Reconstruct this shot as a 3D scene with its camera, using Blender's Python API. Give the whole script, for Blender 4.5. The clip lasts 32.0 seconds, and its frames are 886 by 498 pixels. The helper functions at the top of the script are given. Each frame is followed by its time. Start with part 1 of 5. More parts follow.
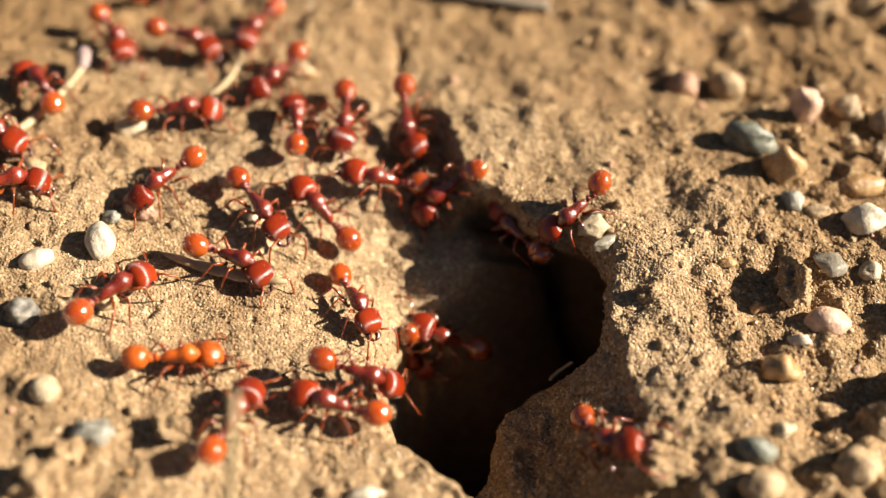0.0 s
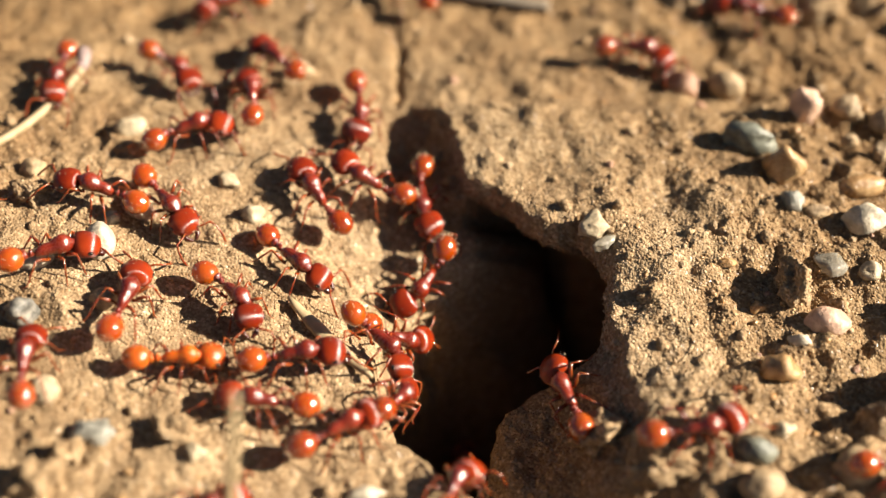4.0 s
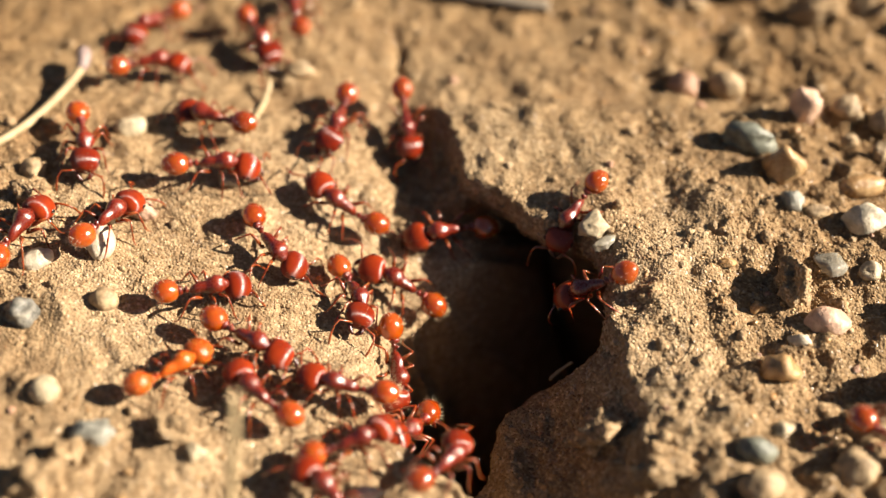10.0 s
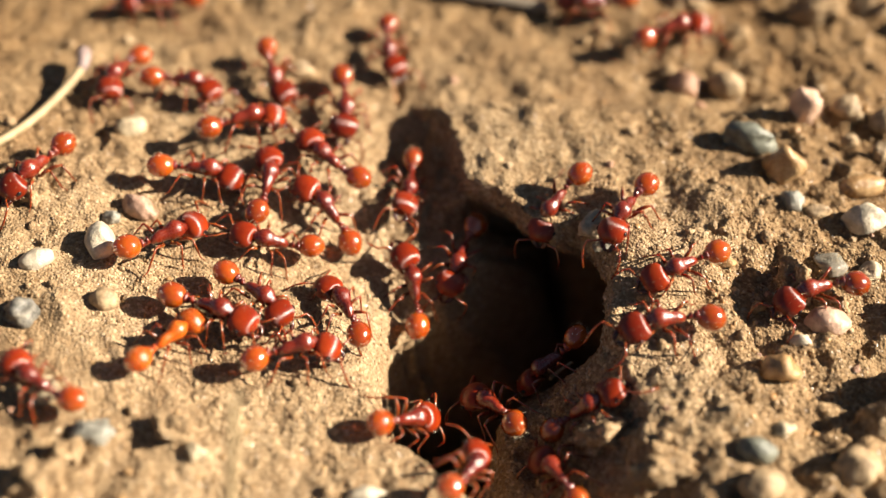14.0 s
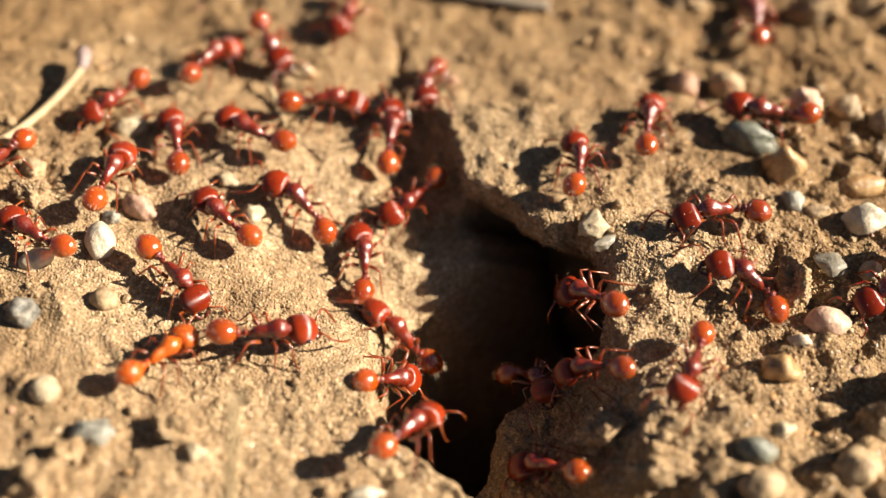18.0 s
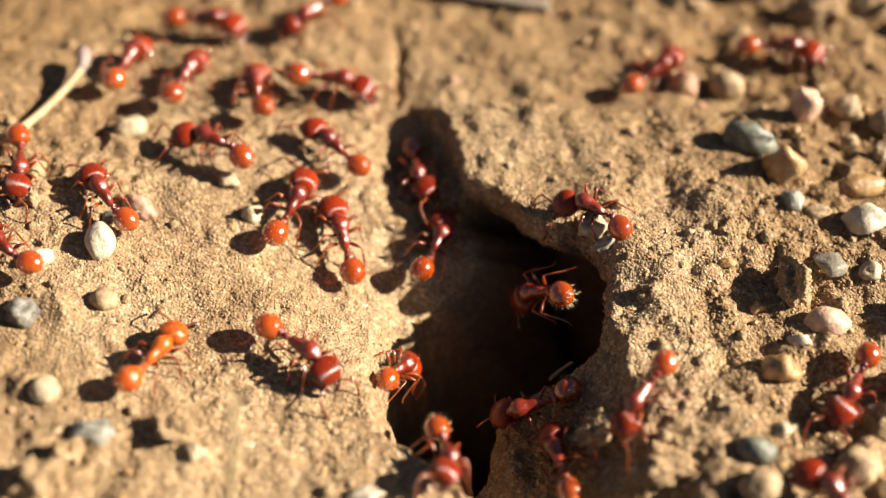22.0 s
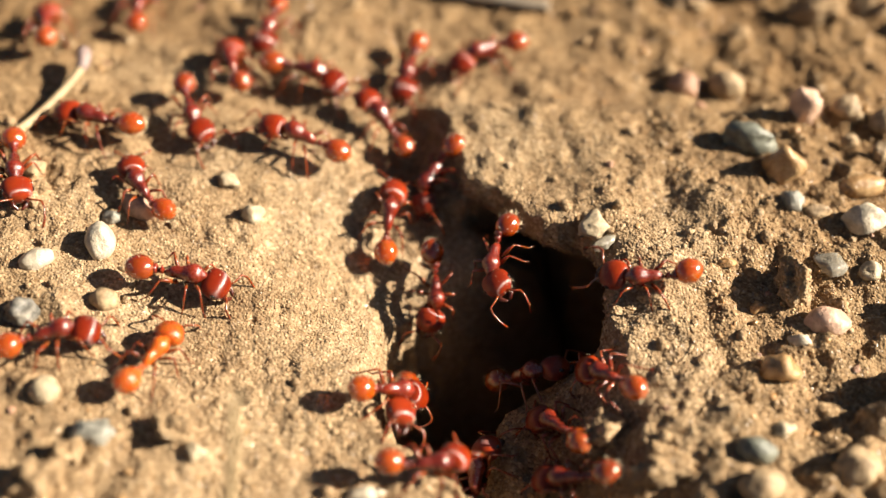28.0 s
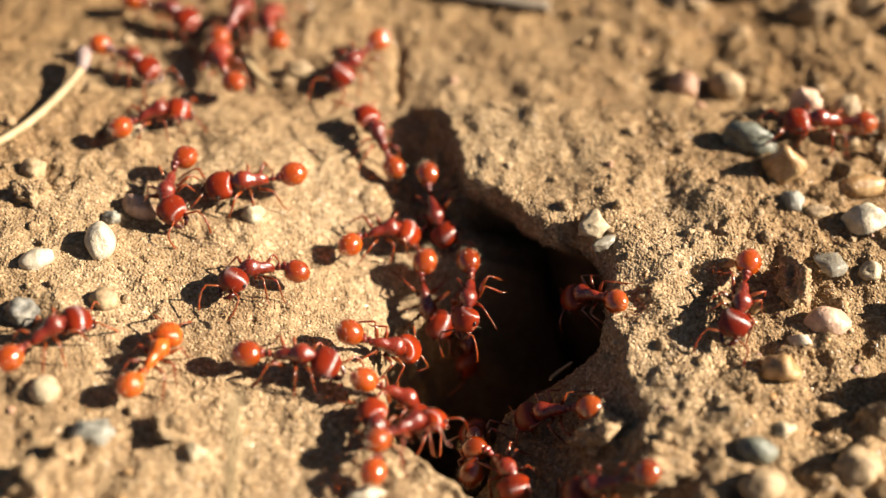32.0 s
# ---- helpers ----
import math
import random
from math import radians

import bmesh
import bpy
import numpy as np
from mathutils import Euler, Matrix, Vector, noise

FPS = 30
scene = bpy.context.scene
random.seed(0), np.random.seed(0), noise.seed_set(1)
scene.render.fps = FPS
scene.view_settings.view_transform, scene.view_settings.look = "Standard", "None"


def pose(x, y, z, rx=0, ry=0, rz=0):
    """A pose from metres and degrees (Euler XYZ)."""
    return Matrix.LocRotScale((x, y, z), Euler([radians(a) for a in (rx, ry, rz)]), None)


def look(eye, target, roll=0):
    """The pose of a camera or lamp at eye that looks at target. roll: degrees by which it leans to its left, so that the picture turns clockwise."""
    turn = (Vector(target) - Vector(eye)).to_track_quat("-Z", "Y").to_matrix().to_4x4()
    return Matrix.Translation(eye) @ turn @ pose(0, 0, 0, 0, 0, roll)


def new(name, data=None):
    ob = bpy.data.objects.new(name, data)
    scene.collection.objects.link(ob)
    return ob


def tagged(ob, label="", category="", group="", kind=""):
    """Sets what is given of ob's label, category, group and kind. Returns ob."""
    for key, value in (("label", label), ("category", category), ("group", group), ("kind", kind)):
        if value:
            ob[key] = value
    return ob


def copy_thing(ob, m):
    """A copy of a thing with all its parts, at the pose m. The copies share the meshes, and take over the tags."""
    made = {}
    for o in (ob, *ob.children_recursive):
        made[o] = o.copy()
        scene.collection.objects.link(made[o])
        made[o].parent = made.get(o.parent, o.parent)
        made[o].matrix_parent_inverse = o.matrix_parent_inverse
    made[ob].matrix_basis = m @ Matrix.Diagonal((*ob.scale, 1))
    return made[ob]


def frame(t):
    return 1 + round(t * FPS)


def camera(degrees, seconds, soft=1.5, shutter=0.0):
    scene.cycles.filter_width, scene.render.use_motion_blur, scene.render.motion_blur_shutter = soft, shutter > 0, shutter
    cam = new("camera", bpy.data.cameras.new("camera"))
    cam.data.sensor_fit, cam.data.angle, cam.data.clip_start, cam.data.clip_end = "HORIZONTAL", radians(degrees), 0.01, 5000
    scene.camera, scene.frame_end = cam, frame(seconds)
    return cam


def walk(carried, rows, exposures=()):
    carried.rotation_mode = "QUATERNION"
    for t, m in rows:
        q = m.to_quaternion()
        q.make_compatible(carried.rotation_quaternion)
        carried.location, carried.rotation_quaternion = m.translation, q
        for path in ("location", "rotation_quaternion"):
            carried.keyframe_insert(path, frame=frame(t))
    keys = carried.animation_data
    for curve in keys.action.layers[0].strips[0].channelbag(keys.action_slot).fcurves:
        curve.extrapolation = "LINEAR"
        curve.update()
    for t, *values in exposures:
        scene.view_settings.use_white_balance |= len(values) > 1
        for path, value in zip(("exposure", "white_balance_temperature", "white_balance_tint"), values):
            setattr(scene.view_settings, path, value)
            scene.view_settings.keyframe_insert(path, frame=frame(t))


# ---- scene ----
cam = camera(36, 32.0, soft=1.4, shutter=0.4)
EYE = (0.0, -0.0665, 0.0793)
walk(cam, [(0, look(EYE, (0, 0, 0))), (32, look(EYE, (0, 0, 0)))], exposures=[(0, 1.82), (32, 1.82)])
cam.data.dof.use_dof = True
cam.data.dof.focus_distance = 0.0992
cam.data.dof.aperture_fstop = 12.8

# ---- light: a low clear sun, a blue sky ----
SUN_HEIGHT, SUN_TURN = radians(29.5), radians(90)
world = bpy.data.worlds.new("sky")
scene.world = world
world.use_nodes = True
sky = world.node_tree.nodes.new("ShaderNodeTexSky")
sky.sky_type, sky.sun_disc = "NISHITA", False
sky.sun_elevation, sky.sun_rotation = SUN_HEIGHT, SUN_TURN
world.node_tree.links.new(sky.outputs[0], world.node_tree.nodes["Background"].inputs[0])
world.node_tree.nodes["Background"].inputs[1].default_value = 0.0165
sun_data = bpy.data.lights.new("sun", "SUN")
sun_data.energy, sun_data.angle, sun_data.color = 4.6, radians(0.53), (1.0, 0.90, 0.74)
sun = new("sun", sun_data)
sun.matrix_world = look((0.0870, 0.002, 0.0492), (0, 0, 0))

MM = 0.001


# ---- materials ----
def material(name, rough=0.8, metal=0.0):
    m = bpy.data.materials.new(name)
    m.use_nodes = True
    b = m.node_tree.nodes["Principled BSDF"]
    b.inputs["Roughness"].default_value, b.inputs["Metallic"].default_value = rough, metal
    return m, m.node_tree.nodes, m.node_tree.links, b


def noise_node(nodes, links, scale, detail=4.0, rough=0.6, coords=None):
    n = nodes.new("ShaderNodeTexNoise")
    n.inputs["Scale"].default_value, n.inputs["Detail"].default_value, n.inputs["Roughness"].default_value = scale, detail, rough
    if coords is not None:
        links.new(coords, n.inputs["Vector"])
    return n


def ramp_node(nodes, links, source, stops):
    r = nodes.new("ShaderNodeValToRGB")
    while len(r.color_ramp.elements) < len(stops):
        r.color_ramp.elements.new(0.5)
    for e, (p, c) in zip(r.color_ramp.elements, stops):
        e.position, e.color = p, (*c, 1)
    links.new(source, r.inputs[0])
    return r


def mix_node(nodes, links, kind, factor, a, b):
    m = nodes.new("ShaderNodeMix")
    m.data_type, m.blend_type = "RGBA", kind
    for value, socket in ((factor, m.inputs[0]), (a, m.inputs[6]), (b, m.inputs[7])):
        if isinstance(value, (int, float)):
            socket.default_value = value
        elif isinstance(value, tuple):
            socket.default_value = (*value, 1)
        else:
            links.new(value, socket)
    return m


def bump_node(nodes, links, source, strength, distance, bsdf, before=None):
    b = nodes.new("ShaderNodeBump")
    b.inputs["Strength"].default_value, b.inputs["Distance"].default_value = strength, distance
    links.new(source, b.inputs["Height"])
    if before is not None:
        links.new(before.outputs[0], b.inputs["Normal"])
    links.new(b.outputs[0], bsdf.inputs["Normal"])
    return b


def soil_material(name="dry_soil", loose=False):
    m, n, l, b = material(name, 0.8)
    co = n.new("ShaderNodeTexCoord").outputs["Object"]
    broad = noise_node(n, l, 90, 5, 0.6, co)
    fine = noise_node(n, l, 1700, 5, 0.72, co)
    grain = n.new("ShaderNodeTexVoronoi")
    grain.inputs["Scale"].default_value = 4300
    l.new(co, grain.inputs["Vector"])
    base = ramp_node(n, l, broad.outputs[0], [(0.28, (0.201, 0.1265, 0.0665)), (0.5, (0.260, 0.1755, 0.097)), (0.72, (0.312, 0.224, 0.135))])
    # Browner soil outward from this point, with some shade painted into its colour.
    brown_dim = n.new("ShaderNodeVectorMath")
    brown_dim.operation, brown_dim.inputs[1].default_value = "DISTANCE", (-0.005, -0.012, 0.0)
    l.new(co, brown_dim.inputs[0])
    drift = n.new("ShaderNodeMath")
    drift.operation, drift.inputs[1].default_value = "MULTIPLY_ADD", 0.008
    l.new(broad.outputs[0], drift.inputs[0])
    l.new(brown_dim.outputs["Value"], drift.inputs[2])
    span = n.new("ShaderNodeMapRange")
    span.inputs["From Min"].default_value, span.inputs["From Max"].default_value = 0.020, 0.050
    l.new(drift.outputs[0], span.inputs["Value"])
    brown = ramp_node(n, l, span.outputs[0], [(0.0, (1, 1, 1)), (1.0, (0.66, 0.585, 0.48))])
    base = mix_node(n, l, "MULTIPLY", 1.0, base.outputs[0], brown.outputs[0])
    tone = ramp_node(n, l, fine.outputs[0], [(0.3, (0.80, 0.75, 0.70)), (0.5, (1.0, 1.0, 1.0)), (0.72, (1.16, 1.17, 1.17))])
    col = mix_node(n, l, "MULTIPLY", 1.0, base.outputs[2], tone.outputs[0])
    pick = n.new("ShaderNodeSeparateColor")
    l.new(grain.outputs["Color"], pick.inputs[0])
    specks = ramp_node(n, l, pick.outputs[0], [(0.0, (0.80, 0.73, 0.66)), (0.15, (0.93, 0.91, 0.89)), (0.5, (1, 1, 1)), (0.75, (1.14, 1.16, 1.18)), (0.93, (1.55, 1.62, 1.7))])
    col2 = mix_node(n, l, "MULTIPLY", 1.0, col.outputs[2], specks.outputs[0])
    if loose:
        island = n.new("ShaderNodeNewGeometry").outputs["Random Per Island"]
        each = ramp_node(n, l, island, [(0.0, (0.60, 0.52, 0.45)), (0.25, (0.88, 0.84, 0.80)), (0.6, (1.05, 1.05, 1.04)), (0.85, (1.22, 1.24, 1.26)), (1.0, (1.7, 1.8, 1.9))])
        col2 = mix_node(n, l, "MULTIPLY", 1.0, col2.outputs[2], each.outputs[0])
    l.new(col2.outputs[2], b.inputs["Base Color"])
    gloss = ramp_node(n, l, pick.outputs[1], [(0.0, (0.25, 0.25, 0.25)), (0.05, (0.35, 0.35, 0.35)), (0.08, (0.85, 0.85, 0.85)), (1.0, (0.95, 0.95, 0.95))])
    shine = ramp_node(n, l, pick.outputs[1], [(0.0, (0.8, 0.8, 0.8)), (0.05, (0.7, 0.7, 0.7)), (0.08, (0.18, 0.18, 0.18))])
    l.new(shine.outputs[0], b.inputs["Specular IOR Level"])
    l.new(gloss.outputs[0], b.inputs["Roughness"])
    first = bump_node(n, l, fine.outputs[0], 0.25, 0.0002, b)
    turned = n.new("ShaderNodeMath")
    turned.operation, turned.inputs[1].default_value = "MULTIPLY", -1.0
    l.new(grain.outputs["Distance"], turned.inputs[0])
    bump_node(n, l, turned.outputs[0], 0.6, 0.0002, b, first)
    return m


def stone_material(name, dark, light, rough=0.55, speck=0.4, clear=0.0):
    m, n, l, b = material(name, rough)
    co = n.new("ShaderNodeTexCoord").outputs["Object"]
    broad = noise_node(n, l, 420, 4, 0.6, co)
    fine = noise_node(n, l, 1900, 4, 0.75, co)
    base = ramp_node(n, l, broad.outputs[0], [(0.32, dark), (0.66, light)])
    tone = ramp_node(n, l, fine.outputs[0], [(0.4, (1 - speck, 1 - speck, 1 - speck)), (0.58, (1.08, 1.08, 1.08))])
    col = mix_node(n, l, "MULTIPLY", 1.0, base.outputs[0], tone.outputs[0])
    l.new(col.outputs[2], b.inputs["Base Color"])
    bump_node(n, l, fine.outputs[0], 0.6, 0.00025, b)
    b.inputs["Transmission Weight"].default_value = clear
    return m


def shell_material(name, dark, light, rough=0.22, scale=500, furrow=0.0, deep=0.0, brushed=0.0, clear=0.0, shine=0.6, coat=0.0):
    """Ant armour: glossy, slightly uneven chitin with a little light in it."""
    m, n, l, b = material(name, rough)
    co = n.new("ShaderNodeTexCoord").outputs["Object"]
    broad = noise_node(n, l, scale, 3, 0.55, co)
    fine = noise_node(n, l, 7000, 3, 0.65, co)
    base = ramp_node(n, l, broad.outputs[0], [(0.3, dark), (0.7, light)])
    shade = n.new("ShaderNodeObjectInfo")
    tone = ramp_node(n, l, shade.outputs["Random"], [(0.0, (0.68, 0.55, 0.55)), (1.0, (1.08, 1.08, 1.05))])
    col = mix_node(n, l, "MULTIPLY", 1.0, base.outputs[0], tone.outputs[0])
    l.new(col.outputs[2], b.inputs["Base Color"])
    wear = ramp_node(n, l, fine.outputs[0], [(0.3, (rough * 0.7,) * 3), (0.75, (rough * 1.5,) * 3)])
    l.new(wear.outputs[0], b.inputs["Roughness"])
    rough_skin = bump_node(n, l, fine.outputs[0], 0.2 if brushed else 0.5, 0.00005, b)
    b.inputs["Specular IOR Level"].default_value = shine
    b.inputs["Transmission Weight"].default_value = clear
    b.inputs["Coat Weight"].default_value, b.inputs["Coat Roughness"].default_value = coat, 0.09
    if brushed:
        around = n.new("ShaderNodeTangent")
        around.direction_type, around.axis = "RADIAL", "X"
        l.new(around.outputs[0], b.inputs["Tangent"])
        b.inputs["Anisotropic"].default_value, b.inputs["Anisotropic Rotation"].default_value = brushed, 0.0
    if deep:
        b.inputs["Subsurface Weight"].default_value = deep
        b.inputs["Subsurface Radius"].default_value = (1.0, 0.22, 0.06)
        b.inputs["Subsurface Scale"].default_value = 0.0008
    if furrow:
        lines = n.new("ShaderNodeTexWave")
        lines.bands_direction = "Y"
        lines.inputs["Scale"].default_value, lines.inputs["Distortion"].default_value = 2600, 1.2
        lines.inputs["Detail Scale"].default_value = 0.3
        l.new(co, lines.inputs["Vector"])
        bump_node(n, l, lines.outputs["Fac"], 1.0, furrow * 0.00003, b, rough_skin)
    return m


def straw_material(name, dark, light):
    m, n, l, b = material(name, 0.6)
    co = n.new("ShaderNodeTexCoord").outputs["Object"]
    streak = noise_node(n, l, 700, 3, 0.6, co)
    base = ramp_node(n, l, streak.outputs[0], [(0.3, dark), (0.7, light)])
    l.new(base.outputs[0], b.inputs["Base Color"])
    bump_node(n, l, streak.outputs[0], 0.4, 0.0001, b)
    return m


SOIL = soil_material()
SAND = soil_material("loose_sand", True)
STONES = {
    "white": stone_material("white_quartz", (0.3694, 0.2979, 0.2055), (0.5399, 0.471, 0.3647), 0.4, 0.2),
    "cream": stone_material("cream_stone", (0.3197, 0.2355, 0.1392), (0.4688, 0.374, 0.2453), 0.5, 0.3),
    "tan": stone_material("tan_stone", (0.27, 0.1663, 0.07956), (0.4262, 0.3048, 0.1724), 0.6, 0.4),
    "pink": stone_material("pink_feldspar", (0.3552, 0.194, 0.126), (0.5114, 0.3325, 0.2387), 0.5, 0.3),
    "grey": stone_material("grey_stone", (0.1847, 0.1732, 0.1392), (0.3268, 0.3048, 0.252), 0.5, 0.4),
    "green": stone_material("grey_green_stone", (0.085, 0.088, 0.066), (0.20, 0.196, 0.150), 0.42, 0.4),
    "dark": stone_material("speckled_dark_stone", (0.06394, 0.05887, 0.04973), (0.2557, 0.2286, 0.1857), 0.5, 0.7),
    "amber": stone_material("amber_quartz", (0.46, 0.235, 0.085), (0.66, 0.43, 0.21), 0.25, 0.3, 0.35),
    "clear": stone_material("clear_quartz", (0.408, 0.351, 0.252), (0.66, 0.60, 0.49), 0.15, 0.12, 0.6),
    "rust": stone_material("rusty_stone", (0.22, 0.105, 0.058), (0.36, 0.20, 0.12), 0.5, 0.3),
    "blush": stone_material("blush_feldspar", (0.44, 0.255, 0.17), (0.58, 0.39, 0.28), 0.45, 0.25),
    "soil": SOIL,
}
HEAD = shell_material("ant_head_shell", (0.130, 0.0105, 0.0022), (0.225, 0.026, 0.004), 0.36, 500, 0.0, 0.1, 1.0, 0, 0.5)
TRUNK = shell_material("ant_thorax_shell", (0.105, 0.009, 0.003), (0.205, 0.023, 0.005), 0.27, 900, 0.4, 0.2, 0, 0, 0.7, 0.5)
GASTER = shell_material("ant_gaster_shell", (0.43, 0.062, 0.004), (0.60, 0.128, 0.008), 0.10, 350, 0, 0.25, 0, 0.45, 0.8, 0.8)
LIMB = shell_material("ant_leg_shell", (0.135, 0.026, 0.005), (0.23, 0.055, 0.010), 0.24, 900, 0, 0.3, coat=0.6)
JAW = shell_material("ant_mandible_shell", (0.035, 0.006, 0.003), (0.085, 0.014, 0.004), 0.25, 900)
EYE_BLACK = shell_material("ant_eye", (0.01, 0.008, 0.008), (0.02, 0.015, 0.015), 0.15)
PALE_HEAD = shell_material("pale_ant_head_shell", (0.42, 0.076, 0.005), (0.56, 0.125, 0.009), 0.26, 500, 0.3, 0.5, 0, 0.3)
PALE_TRUNK = shell_material("pale_ant_thorax_shell", (0.42, 0.082, 0.005), (0.55, 0.125, 0.008), 0.3, 900, 0, 0.3)
HAIR = straw_material("ant_bristle", (0.55, 0.42, 0.24), (0.72, 0.60, 0.40))
STRAW = straw_material("dry_straw", (0.24, 0.165, 0.085), (0.42, 0.315, 0.175))
KNOB = straw_material("weathered_straw_joint", (0.16, 0.115, 0.105), (0.30, 0.215, 0.195))
TWIG = straw_material("grey_twig", (0.128, 0.096, 0.064), (0.2432, 0.1984, 0.1472))


# ---- ground form (lengths in millimetres) ----
def hashed(ix, iy, seed):
    h = (ix.astype(np.int64) * 374761393 + iy.astype(np.int64) * 668265263 + seed * 974711) & 0x7FFFFFFF
    h = ((h ^ (h >> 13)) * 1274126177) & 0x7FFFFFFF
    return ((h ^ (h >> 16)) & 0xFFFF) / 65536.0


def swell(x, y, size, seed):
    """Gradient noise, about -0.7 to 0.7."""
    x, y = np.asarray(x, float) / size, np.asarray(y, float) / size
    c, s = math.cos(seed * 1.9), math.sin(seed * 1.9)
    x, y = x * c - y * s + seed * 0.37, x * s + y * c + seed * 0.71
    ix, iy = np.floor(x), np.floor(y)
    fx, fy = x - ix, y - iy
    u, v = fx**3 * (fx * (fx * 6 - 15) + 10), fy**3 * (fy * (fy * 6 - 15) + 10)

    def corner(dx, dy):
        a = hashed(ix + dx, iy + dy, seed) * 6.2831853
        return np.cos(a) * (fx - dx) + np.sin(a) * (fy - dy)
    low = corner(0, 0) * (1 - u) + corner(1, 0) * u
    high = corner(0, 1) * (1 - u) + corner(1, 1) * u
    return low * (1 - v) + high * v


def inside(x, y, outline):
    """Distance to the outline, positive inside."""
    x, y = np.asarray(x, float), np.asarray(y, float)
    best, odd = np.full(x.shape, 1e9), np.zeros(x.shape, bool)
    for (ax, ay), (bx, by) in zip(outline, outline[1:] + outline[:1]):
        ex, ey = bx - ax, by - ay
        k = np.clip(((x - ax) * ex + (y - ay) * ey) / (ex * ex + ey * ey), 0, 1)
        best = np.minimum(best, np.hypot(x - ax - k * ex, y - ay - k * ey))
        crosses = (ay > y) != (by > y)
        odd ^= crosses & (x < ax + (y - ay) * ex / (ey if ey else 1e-9))
    return np.where(odd, best, -best)


def ease(a, b, s):
    k = np.clip((s - a) / (b - a), 0, 1)
    return k * k * (3 - 2 * k)


RIM = [(-0.4, 12.2), (0.7, 8.3), (2.5, 4.7), (5.2, 2.3), (7.5, -0.1), (10.1, 0.3), (11.9, -3.6), (11.9, -6.2), (11.5, -8.3), (12.5, -10.8), (13.1, -13.4), (13.4, -15.4), (12.6, -17.2), (13.4, -18.8), (17.0, -20.4), (16.5, -23.6), (5.0, -24.4)]
BOWL = RIM + [(0.6, -20.4), (-3.6, -17.1), (-7.2, -13.3), (-12.3, -8.9), (-15.5, -2.3), (-15.0, 3.3), (-10.5, 7.5), (-6.8, 9.6), (-4.6, 11.6), (-3.6, 12.6), (-1.6, 12.9)]
SHELF = RIM + [(3.5, -60.0), (120.0, -60.0), (120.0, 70.0), (-6.0, 70.0), (-4.4, 24.0), (-3.4, 17.4), (-1.2, 13.3)]
SHAFT = [(1.9, 4.2), (2.8, 3.0), (4.2, 1.2), (5.8, -0.5), (8.2, -1.4), (9.0, -3.2), (8.4, -5.2), (5.4, -7.8), (3.0, -11.0), (2.3, -14.6), (1.5, -17.4), (-0.2, -16.8), (-2.6, -14.2), (-4.2, -11.6), (-4.2, -9.8), (-3.8, -7.6), (-2.8, -5.6), (-0.6, -3.8), (1.5, -2.2), (2.5, -0.6), (2.5, 1.6)]


def land(x, y):
    """The broad relief on which the ants walk."""
    x, y = np.asarray(x, float), np.asarray(y, float)
    near = ease(90, 50, np.hypot(x, y))
    h = (0.9 * swell(x, y, 17, 3) + 0.65 * swell(x, y, 7, 5) + 0.28 * swell(x, y, 3.6, 6)) * near
    h = h + near * (0.11 * np.maximum(-x - 4, 0) * ease(30, 8, y) - 0.03 * np.maximum(x - 14, 0))
    wx, wy = x + 0.9 * swell(x, y, 4, 8) + 0.45 * swell(x, y, 1.7, 11) + 0.35 * swell(x, y, 0.8, 13), y + 0.9 * swell(x, y, 4, 9) + 0.45 * swell(x, y, 1.7, 12) + 0.35 * swell(x, y, 0.8, 14)
    s = inside(wx, wy, BOWL)
    low = ease(-1, -7, y)
    h = h + (2.3 - 1.1 * low) * near * ease(-0.3, 0.7, inside(wx, wy, SHELF)) * ease(16.5, 12.2, y)
    wide = 2.0 + 9.0 * ease(2, -6, x) * ease(-17, -9, y) * (0.2 + 0.8 * ease(13, 6, y)) + 4.5 * ease(3, 7, x) * ease(-4.5, -10, y)
    k = np.clip(s / wide, 0, 1)
    sharp = np.maximum(ease(-1, 3, x), ease(7, 11, y))
    depth = 3.3 + (1.6 - 1.8 * ease(-3, 0.5, y)) * ease(-5.5, -2.8, x) + (3.6 + 1.8 * ease(-3, 0.5, y) - 3.2 * ease(-6, -12, y) * ease(2, 5, x)) * ease(1.2, 3.8, x)
    steep = 1 - (1 - k) ** (1.35 - 0.25 * ease(3, 7, x) * ease(0, -5, y))
    h = h - depth * (sharp * steep + (1 - sharp) * k * k * (3 - 2 * k))
    d = inside(wx, wy, SHAFT)
    h = h - 46 * ease(-1.6, 3.6, d) ** 1.15
    return h


def undercut(x, y):
    """How far the shaded wall of the hole leans back under its rim, along x and y."""
    deep = -land(x, y)
    k = ease(-1, 2.5, x) * ease(-5, 0, y) * np.clip(deep + 0.3, 0, 11) * 0.88
    east = ease(6, 9, x) * ease(-9.5, -6, y) * ease(1, -3, y) * np.clip(deep, 0, 10) * 0.8
    low = ease(0.4, 2.6, x) * ease(1, -4, y) * np.clip(deep - 7.5, 0, 26) * 0.55
    return k * 0.66 + np.maximum(east, low), k * 0.75


